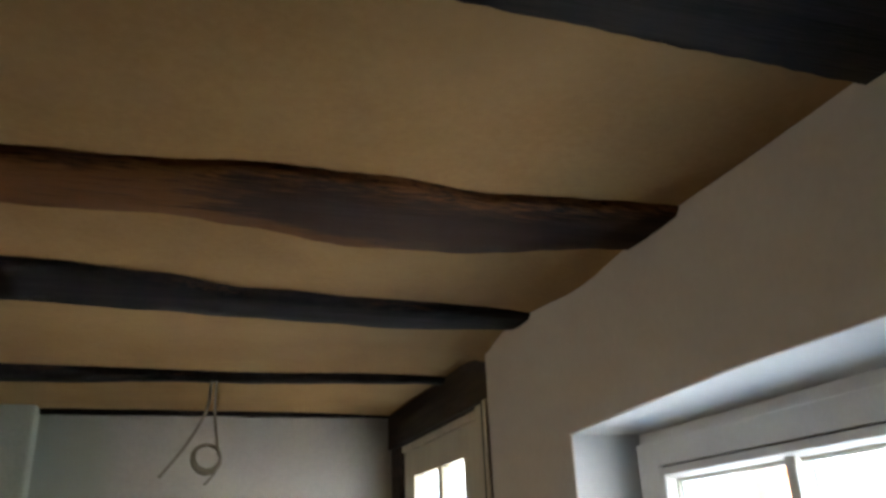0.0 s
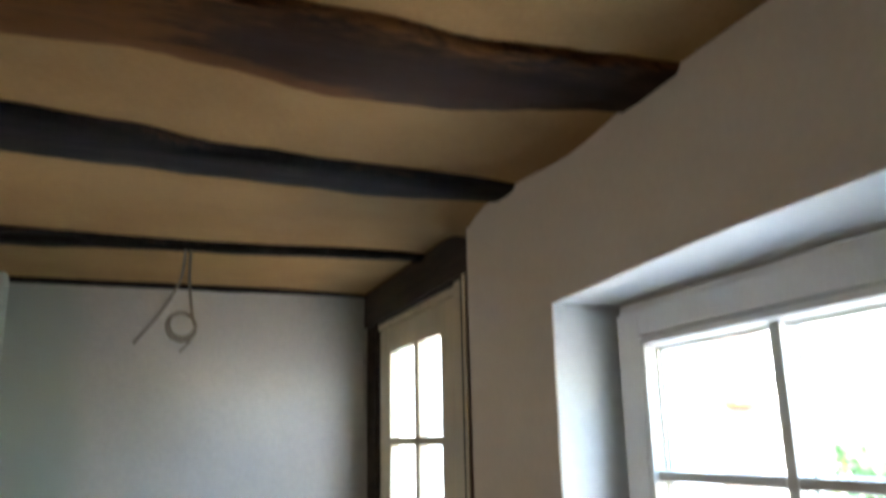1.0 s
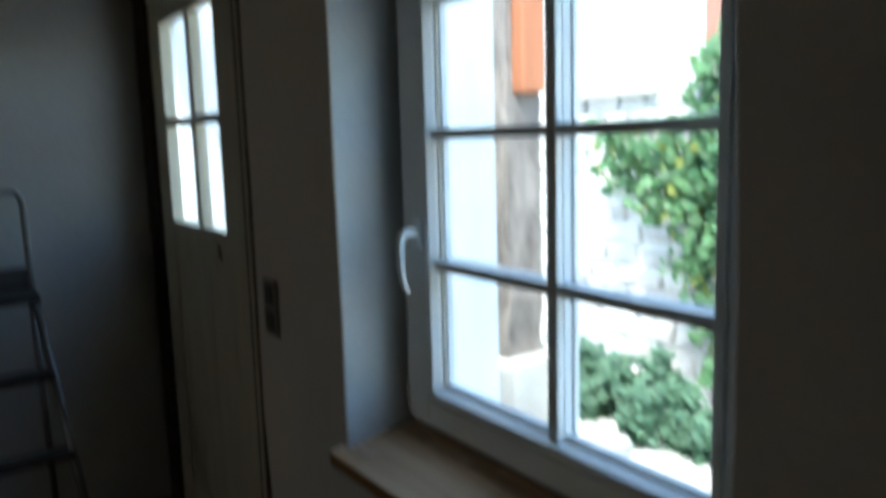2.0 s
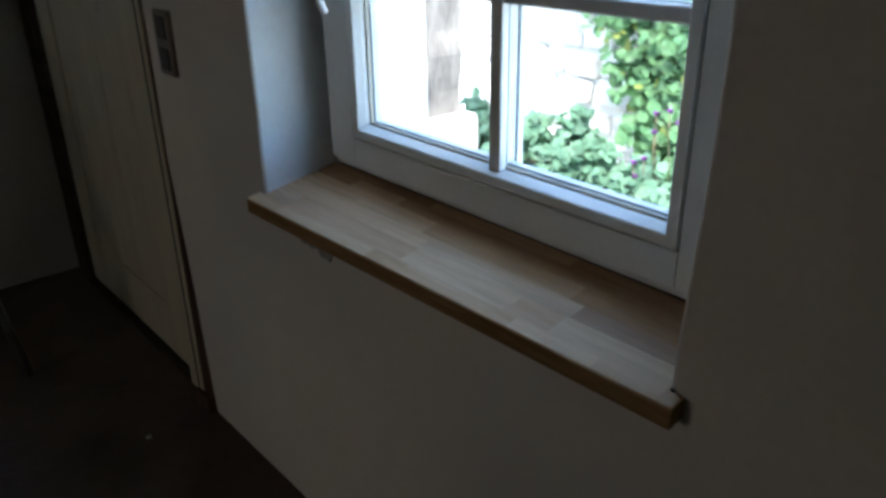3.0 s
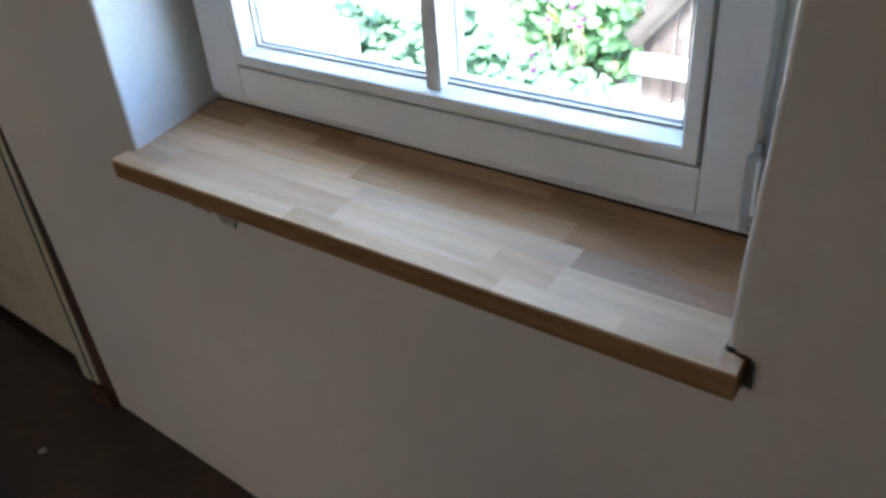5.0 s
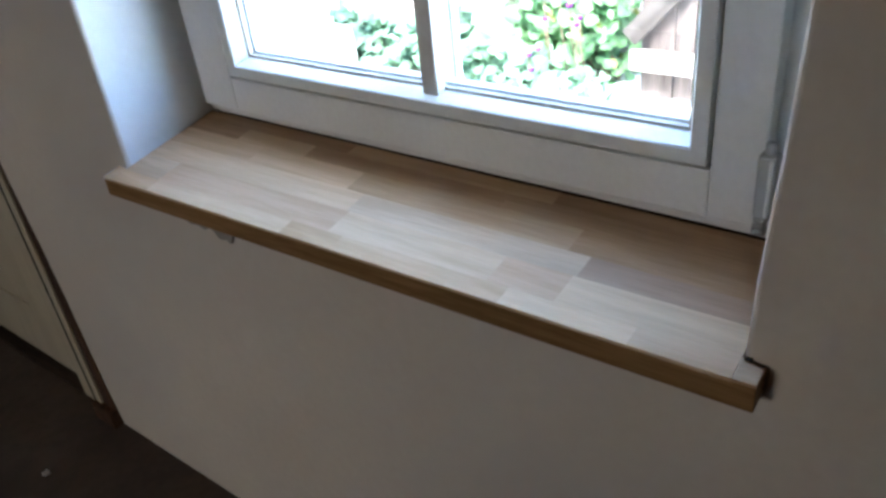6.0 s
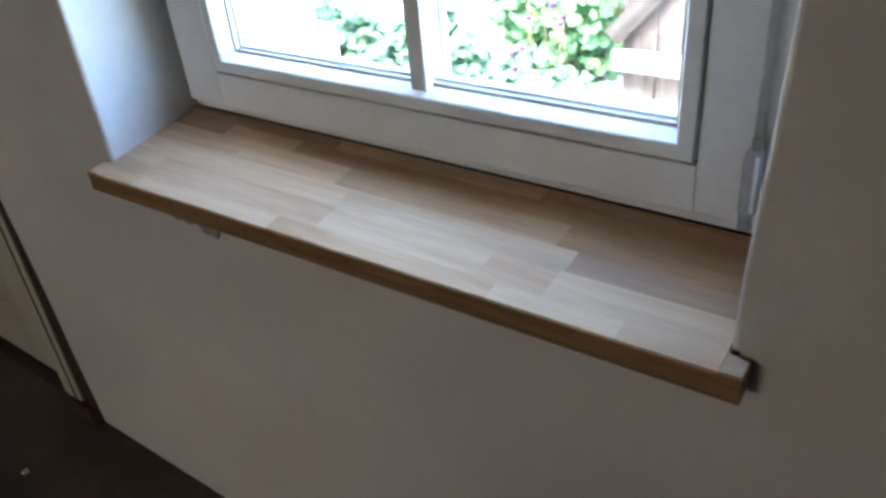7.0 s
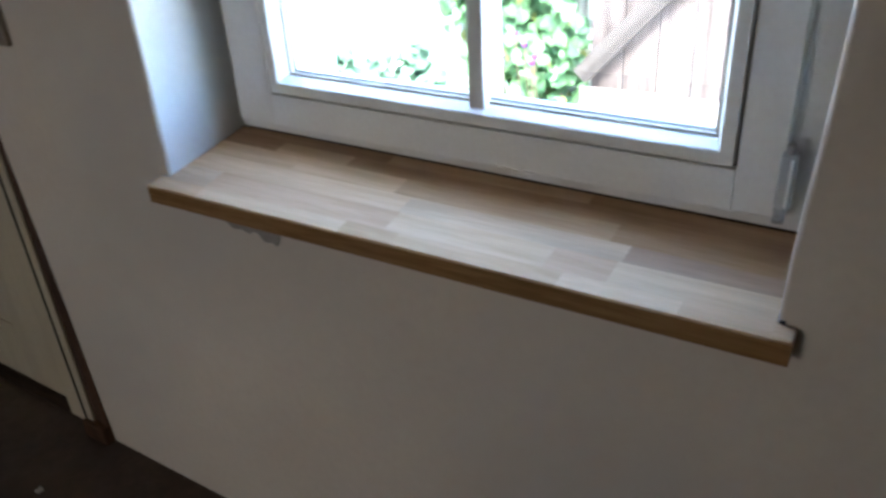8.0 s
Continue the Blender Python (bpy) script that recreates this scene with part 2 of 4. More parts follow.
def part(name, bm, material_, parent, label="", smooth=False):
    return link_mesh(name, bm, material_, parent, label, smooth)


def thing(name, at, label, category, group="", kind=""):
    ob = new(name)
    ob.empty_display_size = 0.05
    ob.location = at
    return tagged(ob, label, category, group, kind)


def under(ob, parent):
    """Keeps world coordinates while it hangs ob under a thing that stands elsewhere."""
    ob.matrix_parent_inverse = Matrix.Translation(-parent.location) if parent.parent is None else Matrix.Identity(4)
    return ob


def box(bm, x0, x1, y0, y1, z0, z1, bevel=0.0, seg=2):
    r = bmesh.ops.create_cube(bm, size=1)
    vs = r["verts"]
    for v in vs:
        v.co = Vector((x0 + (v.co.x + 0.5) * (x1 - x0), y0 + (v.co.y + 0.5) * (y1 - y0), z0 + (v.co.z + 0.5) * (z1 - z0)))
    if bevel:
        es = {e for v in vs for e in v.link_edges}
        bmesh.ops.bevel(bm, geom=list(es), offset=bevel, segments=seg, affect="EDGES", profile=0.6)
    return bm


def boxed(*a, bevel=0.0, seg=2):
    return box(bmesh.new(), *a, bevel=bevel, seg=seg)


def rough_up(bm, amount, scale, axis=None):
    for v in bm.verts:
        d = noise.noise_vector(v.co * scale) * amount
        if axis is not None:
            d = Vector([d[i] if i in axis else 0 for i in range(3)])
        v.co += d
    return bm


def frame_ring(bm, xs, y0, y1, z0, z1, w, bevel=0.0):
    """A rectangular frame of four mitred members in the plane x: xs = (front, back); w = (low, high, side y0, side y1)."""
    x0, x1 = xs
    outer = [(y0, z0), (y1, z0), (y1, z1), (y0, z1)]
    inner = [(y0 + w[2], z0 + w[0]), (y1 - w[3], z0 + w[0]), (y1 - w[3], z1 - w[1]), (y0 + w[2], z1 - w[1])]
    v = {}
    for k, ring in (("o", outer), ("i", inner)):
        for j, x in enumerate((x0, x1)):
            for i, (y, z) in enumerate(ring):
                v[k, j, i] = bm.verts.new((x, y, z))
    for i in range(4):
        n_ = (i + 1) % 4
        bm.faces.new((v["o", 0, i], v["o", 0, n_], v["i", 0, n_], v["i", 0, i]))
        bm.faces.new((v["o", 1, n_], v["o", 1, i], v["i", 1, i], v["i", 1, n_]))
        bm.faces.new((v["o", 0, n_], v["o", 0, i], v["o", 1, i], v["o", 1, n_]))
        bm.faces.new((v["i", 0, i], v["i", 0, n_], v["i", 1, n_], v["i", 1, i]))
    bmesh.ops.recalc_face_normals(bm, faces=bm.faces)
    if bevel:
        es = [e for e in bm.edges if not e.is_boundary]
        bmesh.ops.bevel(bm, geom=es, offset=bevel, segments=2, affect="EDGES")
    return bm


def tube(points, radius, sides=8, taper=None):
    """A tube along a list of points."""
    bm = bmesh.new()
    pts = [Vector(p) for p in points]
    rings = []
    for i, p in enumerate(pts):
        d = (pts[min(i + 1, len(pts) - 1)] - pts[max(i - 1, 0)]).normalized()
        q = d.to_track_quat("Z", "Y")
        r = radius if taper is None else radius + (taper - radius) * i / (len(pts) - 1)
        rings.append([bm.verts.new(p + q @ Vector((r * math.cos(a), r * math.sin(a), 0))) for a in [2 * math.pi * k / sides for k in range(sides)]])
    for a, b in zip(rings, rings[1:]):
        for k in range(sides):
            bm.faces.new((a[k], a[(k + 1) % sides], b[(k + 1) % sides], b[k]))
    bm.faces.new(rings[0][::-1])
    bm.faces.new(rings[-1])
    return bm


def spline(points, n=12):
    """Catmull-Rom through the points."""
    p = [Vector(q) for q in points]
    p = [2 * p[0] - p[1]] + p + [2 * p[-1] - p[-2]]
    out = []
    for i in range(1, len(p) - 2):
        for k in range(n):
            t = k / n
            a, b, c, d = p[i - 1:i + 3]
            out.append(0.5 * ((2 * b) + (c - a) * t + (2 * a - 5 * b + 4 * c - d) * t * t + (3 * b - a - 3 * c + d) * t ** 3))
    out.append(p[-2])
    return out


# ---------------------------------------------------------------- the room
ROOM_X0, ROOM_Y0, END_Y = -3.2, -4.1, 1.89
CEIL, OUT_X = 2.335, 0.41
SILL_Z = 0.859


def slab_with_hole(name, axis, at, thick, a0, a1, z0, z1, hole, mat_, label, cut=0.12):
    """A wall across axis (0: x, 1: y) whose inner face lies at `at`, with one hole (a0, a1, z0, z1) right through it."""
    bm = bmesh.new()
    us = [a0, hole[0], hole[1], a1] if hole else [a0, a1]
    zs = [z0, hole[2], hole[3], z1] if hole else [z0, z1]

    def fine(vals):
        out = []
        for p, q in zip(vals, vals[1:]):
            k = max(1, int((q - p) / cut))
            out += [p + (q - p) * i / k for i in range(k)]
        return out + [vals[-1]]

    us, zs = fine(us), fine(zs)

    def solid(i, j):
        if not (0 <= i < len(us) - 1 and 0 <= j < len(zs) - 1):
            return False
        if not hole:
            return True
        u, z = (us[i] + us[i + 1]) / 2, (zs[j] + zs[j + 1]) / 2
        return not (hole[0] < u < hole[1] and hole[2] < z < hole[3])

    verts = {}

    def vert(i, j, s):
        if (i, j, s) not in verts:
            w = at + (thick if s else 0)
            co = (w, us[i], zs[j]) if axis == 0 else (us[i], w, zs[j])
            verts[i, j, s] = bm.verts.new(co)
        return verts[i, j, s]

    for i in range(len(us) - 1):
        for j in range(len(zs) - 1):
            if not solid(i, j):
                continue
            for s in (0, 1):
                bm.faces.new([vert(*k, s) for k in ((i, j), (i + 1, j), (i + 1, j + 1), (i, j + 1))])
            for (di, dj), (p, q) in (((-1, 0), ((i, j), (i, j + 1))), ((1, 0), ((i + 1, j), (i + 1, j + 1))), ((0, -1), ((i, j), (i + 1, j))), ((0, 1), ((i, j + 1), (i + 1, j + 1)))):
                if not solid(i + di, j + dj):
                    bm.faces.new([vert(*p, 0), vert(*q, 0), vert(*q, 1), vert(*p, 1)])
    bmesh.ops.recalc_face_normals(bm, faces=bm.faces)
    return bm


def soften_hole(bm, x, hole, r=0.012):
    """Rounds the arris of a plastered opening at the face x."""
    y0, y1, z0, z1 = hole
    es = []
    for e in bm.edges:
        a, b = e.verts[0].co, e.verts[1].co
        if abs(a.x - x) < 1e-5 and abs(b.x - x) < 1e-5:
            for i, (lo, hi) in ((1, (y0, y1)), (2, (z0, z1))):
                for val in (lo, hi):
                    o = 3 - i
                    olo, ohi = (z0, z1) if i == 1 else (y0, y1)
                    if abs(a[i] - val) < 1e-5 and abs(b[i] - val) < 1e-5 and olo - 1e-5 <= min(a[o], b[o]) and max(a[o], b[o]) <= ohi + 1e-5:
                        es.append(e)
    bmesh.ops.bevel(bm, geom=list(set(es)), offset=r, segments=3, affect="EDGES", profile=0.5)
    return bm


WIN = (-0.984, 0.0, SILL_Z - 0.042, 1.963)
OUTER = (-0.935, -0.048, 0.84, 1.91)
bm = slab_with_hole("wall_window", 0, 0.0, 0.212, ROOM_Y0, 0.522, -0.02, 2.42, WIN, PLASTER, "")
soften_hole(bm, 0.0, WIN, 0.006)


def askew(y, z=0.9):
    return 0.020 * max(0.0, min(1.3, -y / 0.98)) * max(0.0, min(1.0, (1.72 - z) / 0.55))


for v in bm.verts:
    if v.co.x < 0.02:
        v.co.x += 0.005 * noise.noise(Vector((v.co.y * 2.3, v.co.z * 2.3, 0.4))) + 0.026 * max(0.0, 1 - v.co.z / 0.8) + askew(v.co.y, v.co.z)
    if abs(v.co.y - WIN[0]) < 0.02 and 0.87 < v.co.z < 1.95:
        v.co.y -= 0.018 * max(0.0, 1 - v.co.x / 0.18) * max(0.0, 1 - ((v.co.z - 1.40) / 0.48) ** 2)
    if v.co.x < 0.07 and abs(v.co.z - WIN[3]) < 0.02 and WIN[0] - 0.02 < v.co.y < 0.02:
        v.co.z += 0.021 * max(0.0, min(1.0, -v.co.y / 0.6))
wall_window = link_mesh("wall_window", bm, PLASTER)
# reveal faces take the colour that holds the cool window light
wall_window.data.materials.append(PLASTER_COOL_LIT)
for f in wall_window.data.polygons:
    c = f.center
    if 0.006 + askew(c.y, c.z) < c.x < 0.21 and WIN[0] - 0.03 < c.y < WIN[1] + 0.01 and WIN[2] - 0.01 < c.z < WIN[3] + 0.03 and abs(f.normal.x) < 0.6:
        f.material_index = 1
tagged(wall_window, "off-white rough plastered wall round a deep window opening", "wall", kind="structure")
bm = slab_with_hole("wall_outer", 0, 0.2125, 0.26 - 0.2125, ROOM_Y0, 0.522, -0.3, 2.6, OUTER, RENDER_WALL, "")
tagged(link_mesh("wall_outer_leaf", bm, LIMEWASH), "white painted outside leaf of the window wall", "wall", kind="structure")
tagged(link_mesh("wall_outer_pier", boxed(0.2605, OUT_X, OUTER[1], 0.522, -0.3, 2.6), LIMEWASH), "white limewashed pier beside the window outside", "wall", kind="structure")
# the outside wall over and beyond the door
bm = bmesh.new()
box(bm, 0.20, OUT_X, 0.523, 3.2, 2.20, 2.6)
tagged(link_mesh("wall_outer_door", bm, RENDER_WALL), "pale outside wall over the door", "wall", kind="structure")

# made-up wall: dims the door panes, cuts light on the end wall
tagged(link_mesh("porch_wall", boxed(OUT_X + 0.001, 1.75, 2.60, 2.80, -0.3, 2.6, bevel=0.01), LIMEWASH), "added white limewashed wall outside the door that dims its panes", "wall", kind="structure")

bm = slab_with_hole("wall_end", 1, END_Y, 0.25, ROOM_X0 - 0.3, 0.10, -0.02, 2.42, None, END_LIT_FIELD, "")
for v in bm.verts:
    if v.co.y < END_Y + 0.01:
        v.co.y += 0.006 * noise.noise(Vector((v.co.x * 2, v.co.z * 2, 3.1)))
wall_end = link_mesh("wall_end", bm, END_LIT_FIELD)
tagged(wall_end, "grey bare plaster end wall with a field of light painted in pale", "wall", kind="structure")
# unseen wall; its opening is added to hold the fill lamp
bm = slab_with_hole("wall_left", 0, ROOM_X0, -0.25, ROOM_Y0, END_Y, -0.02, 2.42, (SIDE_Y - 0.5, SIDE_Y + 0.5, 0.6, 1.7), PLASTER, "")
tagged(link_mesh("wall_left", bm, PLASTER), "unseen off-white plastered wall with an opening for the fill lamp", "wall", kind="structure")
bm = slab_with_hole("wall_back", 1, ROOM_Y0, -0.25, ROOM_X0 - 0.25, OUT_X, -0.02, 2.42, None, PLASTER, "")
tagged(link_mesh("wall_back", bm, PLASTER), "off-white plastered back wall", "wall", kind="structure")
# unseen panel added to shut the lamp's opening against the sun
tagged(link_mesh("side_shutter", boxed(-3.50, -3.452, SIDE_Y - 0.55, SIDE_Y + 0.55, 0.55, 1.75), LIMEWASH), "added unseen white panel closing the fill lamp's opening", "shutter", kind="structure")
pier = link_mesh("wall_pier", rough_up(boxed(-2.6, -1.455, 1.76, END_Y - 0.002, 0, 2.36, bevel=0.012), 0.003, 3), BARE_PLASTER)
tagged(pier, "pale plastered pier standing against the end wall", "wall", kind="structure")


def floor_sheet():
    bm_ = bmesh.new()
    bmesh.ops.create_grid(bm_, x_segments=60, y_segments=90, size=0.5)
    for v in bm_.verts:
        x = ROOM_X0 - 0.2 + (v.co.x + 0.5) * (0.30 - ROOM_X0 + 0.1)
        y = ROOM_Y0 - 0.2 + (v.co.y + 0.5) * (END_Y + 0.3 - ROOM_Y0 + 0.2)
        v.co = Vector((x, y, 0.004 * noise.noise(Vector((x * 3, y * 3, 0)))))
    return bm_


tagged(link_mesh("floor", floor_sheet(), FLOOR, smooth=True), "dark brown dusty screed floor", "floor", kind="structure")


def ceil_z(x, y):
    z = CEIL + 0.005 * noise.noise(Vector((x * 1.7, y * 1.7, 9.0)))
    near = max(0.0, 1 + (x - 0.02) / 0.30)
    z -= 0.012 * near
    z -= 0.030 * near ** 2 * math.exp(-((y + 0.12) / 0.22) ** 2)
    z -= 0.045 * near ** 2 * math.exp(-((y - 0.55) / 0.12) ** 2)
    return z


bm = bmesh.new()
nx, ny = 50, 100
grid = []
for i in range(nx + 1):
    x = ROOM_X0 - 0.1 + (0.25 - ROOM_X0 + 0.1) * i / nx
    grid.append([bm.verts.new((x, y, ceil_z(x, y))) for y in [ROOM_Y0 - 0.1 + (END_Y + 0.2 - ROOM_Y0) * j / ny for j in range(ny + 1)]])
for i in range(nx):
    for j in range(ny):
        bm.faces.new((grid[i][j], grid[i][j + 1], grid[i + 1][j + 1], grid[i + 1][j]))
bmesh.ops.recalc_face_normals(bm, faces=bm.faces)
geom = bmesh.ops.extrude_face_region(bm, geom=bm.faces[:])
for v in [g for g in geom["geom"] if isinstance(g, bmesh.types.BMVert)]:
    v.co.z = 2.62
bmesh.ops.recalc_face_normals(bm, faces=bm.faces)
tagged(link_mesh("ceiling", bm, CEILING, smooth=False), "ochre clay plaster ceiling between dark beams", "ceiling", kind="structure")


def lerp_table(rows, x):
    for (xa, *a), (xb, *b) in zip(rows, rows[1:]):
        if x <= xb:
            t = max(0.0, (x - xa) / (xb - xa))
            t = t * t * (3 - 2 * t)
            return [p + (q - p) * t for p, q in zip(a, b)]
    return list(rows[-1][1:])


def beam(rows, label, low=2.306, seed=0, mat_=BEAM):
    """A hewn ceiling beam that runs along x; rows: x, near edge y, far edge y."""
    bm_ = bmesh.new()
    rings = []
    steps = 200
    for i in range(steps + 1):
        x = ROOM_X0 + (0.03 - ROOM_X0) * i / steps
        a, b = lerp_table(rows, x)
        a += 0.007 * noise.noise(Vector((x * 7, 1.3, seed)))
        b += 0.007 * noise.noise(Vector((x * 7, 5.3, seed)))
        a += 0.0035 * noise.noise(Vector((x * 31, 2.3, seed)))
        b += 0.0035 * noise.noise(Vector((x * 31, 8.3, seed)))
        w = b - a
        prof = [(a, CEIL + 0.05), (a + 0.003, low + 0.012), (a + 0.014, low), (a + w * 0.35, low - 0.003), (a + w * 0.65, low - 0.003), (b - 0.014, low), (b - 0.003, low + 0.012), (b, CEIL + 0.05)]
        rings.append([bm_.verts.new((x, y + 0.002 * noise.noise(Vector((x * 25, y * 25, seed + 2))), z + 0.003 * noise.noise(Vector((x * 9, y * 22, seed))))) for y, z in prof])
    for p, q in zip(rings, rings[1:]):
        for k in range(len(p) - 1):
            bm_.faces.new((p[k], p[k + 1], q[k + 1], q[k]))
        bm_.faces.new((p[-1], p[0], q[0], q[-1]))
    bm_.faces.new(rings[0])
    bm_.faces.new(rings[-1][::-1])
    bmesh.ops.recalc_face_normals(bm_, faces=bm_.faces)
    ob_ = link_mesh("ceiling_beam", bm_, mat_, smooth=True)
    wane_ = ob_.data.attributes.new("wane", "FLOAT", "POINT")
    across = (0.75, 1.0, 0.62, 0.0, 0.0, 0.50, 1.0, 0.4)
    for i, v in enumerate(ob_.data.vertices):
        x = v.co.x
        wide = max(0.0, min(1.0, (-0.72 - x) / 0.25)) * (0.72 if mat_ is BEAM_RED else 0.0)
        if mat_ is BEAM_RED and i % 8 in (5, 6, 7):
            wide = max(wide, 1.0 - max(0.0, abs(x + 0.80) - 0.22) / 0.15)
        wane_.data[i].value = max(wide * (0.4 if i % 8 < 2 else 1.0), across[i % 8] * (0.55 + 0.45 * noise.noise(Vector((x * 5, i % 8, seed))))) if mat_ is BEAM_RED else 0.6 * across[i % 8] * max(0.0, 0.2 + noise.noise(Vector((x * 4, i % 8, seed))))
    return tagged(ob_, label, "beam", "ceiling beams", "structure")


beam([(-3.2, -1.42, -1.12), (-1.2, -1.36, -1.04), (-0.55, -1.33, -1.000), (-0.2, -1.30, -0.99), (0.05, -1.28, -0.985)], "broad dark brown hewn ceiling beam", seed=1)
beam([(-3.2, -0.47, -0.27), (-1.16, -0.484, -0.297), (-0.95, -0.497, -0.310), (-0.80, -0.515, -0.284), (-0.60, -0.518, -0.226), (-0.38, -0.490, -0.240), (0.02, -0.546, -0.334)],
     "crooked dark brown ceiling beam with reddish worn edges", seed=2, mat_=BEAM_RED)
beam([(-3.2, -0.15, 0.10), (-1.25, 0.032, 0.274), (-0.96, 0.075, 0.303), (-0.77, 0.134, 0.322), (-0.34, 0.174, 0.354), (0.02, 0.168, 0.313)], "dark black-brown hewn ceiling beam", seed=3)
beam([(-3.2, 1.0, 1.25), (-1.38, 1.04, 1.203), (-0.80, 1.080, 1.145), (0.06, 1.008, 1.085)], "thin dark ceiling beam over the hanging cable", seed=4)
beam([(-3.2, 1.83, 1.93), (-1.4, 1.845, 1.93), (-0.9, 1.865, 1.93), (0.06, 1.85, 1.93)], "narrow dark edge beam along the end wall", low=2.318, seed=5)

# ---------------------------------------------------------------- timber round the door
DX = 0.064
bm = rough_up(boxed(0.030, 0.2, 0.524, END_Y, 2.168, 2.40, bevel=0.008), 0.004, 5)
tagged(link_mesh("door_lintel", bm, BEAM_Y), "heavy dark brown timber lintel over the door", "lintel", kind="structure")
bm = rough_up(boxed(0.045, 0.12, 1.742, END_Y, 0.0, 2.166, bevel=0.008), 0.004, 5)
tagged(link_mesh("door_post", bm, BEAM_Y), "dark timber door post beside the end wall", "post", kind="structure")
bm = rough_up(boxed(0.014, 0.2, 0.523, 0.574, 0.0, 2.166, bevel=0.006), 0.004, 5)
tagged(link_mesh("door_post", bm, RAW_EDGE), "red-brown raw timber door post beside the plaster", "post", kind="structure")

bm = rough_up(boxed(-0.004, 0.028, 0.524, 0.612, 0.0, 0.055, bevel=0.006), 0.004, 9)
tagged(link_mesh("door_plinth", bm, RAW_EDGE), "worn red-brown wooden block at the foot of the door jamb", "plinth", kind="structure")

door = thing("door_1", (DX, 1.2, 0), "closed cream painted wooden door with four glass panes", "door", kind="structure")


def dpart(name, bm_, mat_, label="", parent=None):
    return under(part(name, bm_, mat_, parent or door, label), parent or door)


dpart("door_frame", boxed(0.010, 0.16, 0.577, 0.604, 0.004, 2.160, bevel=0.004), CREAM, "cream painted door jamb")
dpart("rubber_gap", boxed(0.0115, 0.15, 0.6043, 0.6177, 0.004, 2.155), GAP, "dark joint in the jamb")
dpart("jamb_stop", boxed(0.030, 0.16, 0.618, 0.722, 0.004, 2.160, bevel=0.003), CREAM, "cream painted inner stop of the jamb")
dpart("door_frame", boxed(0.056, 0.16, 0.724, 1.735, 2.135, 2.162, bevel=0.003), CREAM, "cream painted head of the door frame")
dpart("rubber_gap", boxed(0.060, 0.15, 0.7225, 0.737, 0.004, 2.13), GAP, "dark gap between leaf and jamb")
GY0, GY1, GZ0, GZ1 = 0.950, 1.580, 1.272, 2.022
dpart("stile", boxed(DX, DX + 0.045, 0.738, GY0, 0.006, 2.13, bevel=0.004), CREAM)
dpart("stile", boxed(DX, DX + 0.045, GY1, 1.730, 0.006, 2.13, bevel=0.004), CREAM)
dpart("top_rail", boxed(DX + 0.001, DX + 0.044, GY0, GY1, GZ1, 2.13, bevel=0.003), CREAM)
dpart("lock_rail", boxed(DX + 0.001, DX + 0.044, GY0, GY1, 1.13, GZ0, bevel=0.003), CREAM)
dpart("bottom_rail", boxed(DX + 0.001, DX + 0.044, GY0, GY1, 0.0065, 0.20, bevel=0.003), CREAM)
for k in range(3):
    w = (GY1 - GY0) / 3
    dpart("board", boxed(DX + 0.006, DX + 0.030, GY0 + k * w + 0.001, GY0 + (k + 1) * w - 0.001, 0.20, 1.13, bevel=0.002), CREAM)
MY, MZ = 1.235, 1.652
dpart("glazing_bar", boxed(DX + 0.002, DX + 0.044, MY - 0.024, MY + 0.024, GZ0, GZ1, bevel=0.006), CREAM)
dpart("glazing_bar", boxed(DX + 0.003, DX + 0.043, GY0, GY1, MZ - 0.016, MZ + 0.016, bevel=0.005), CREAM)
for y0, y1 in ((GY0, MY - 0.024), (MY + 0.024, GY1)):
    for z0, z1 in ((GZ0, MZ - 0.016), (MZ + 0.016, GZ1)):
        pane = dpart("pane", boxed(DX + 0.009, DX + 0.012, y0 - 0.004, y1 + 0.004, z0 - 0.004, z1 + 0.004), GLASS)
        pane.visible_shadow = False
dpart("knob", boxed(DX - 0.004, DX + 0.002, 1.01, 1.03, 1.18, 1.225, bevel=0.001), SWITCH_DARK, "small dark keyhole plate")
bm = rough_up(boxed(0.03, 0.2, 0.576, 1.741, -0.02, 0.0052, bevel=0.002), 0.001, 6)
tagged(link_mesh("door_threshold", bm, BEAM_Y), "dark worn wooden threshold under the door", "threshold", kind="structure")

# ---------------------------------------------------------------- window
window = thing("window_1", (0.18, -0.49, SILL_Z), "white painted wooden casement window with six panes, closed", "window", kind="structure")


def wpart(name, bm_, mat_, label="", smooth=False):
    return under(part(name, bm_, mat_, window, label, smooth), window)


wpart("window_frame", frame_ring(bmesh.new(), (0.183, 0.250), -0.9835, -0.0005, SILL_Z + 0.0327, 1.9625, (0.0473, 0.050, 0.075, 0.052), 0.002), WHITE, "white fixed window frame")
SY0, SY1, SZ0, SZ1 = -0.945, -0.030, 0.917, 1.932
sash = wpart("sash", boxed(0.155, 0.222, SY0, SY0 + 0.054, SZ0, SZ1, bevel=0.003), WHITE, "white painted sash")


def member(name, *a_):
    ob_ = part(name, boxed(*a_, bevel=0.0022), WHITE, sash)
    return ob_


member("stile", 0.155, 0.222, SY1 - 0.084, SY1, SZ0, SZ1)
member("rail", 0.1553, 0.222, SY0 + 0.0543, SY1 - 0.0843, SZ0, SZ0 + 0.056)
member("rail", 0.1553, 0.222, SY0 + 0.0543, SY1 - 0.0843, SZ1 - 0.056, SZ1)
BY0, BY1, BZ0, BZ1 = SY0 + 0.0570, SY1 - 0.0870, SZ0 + 0.0590, SZ1 - 0.0590
bm = bmesh.new()
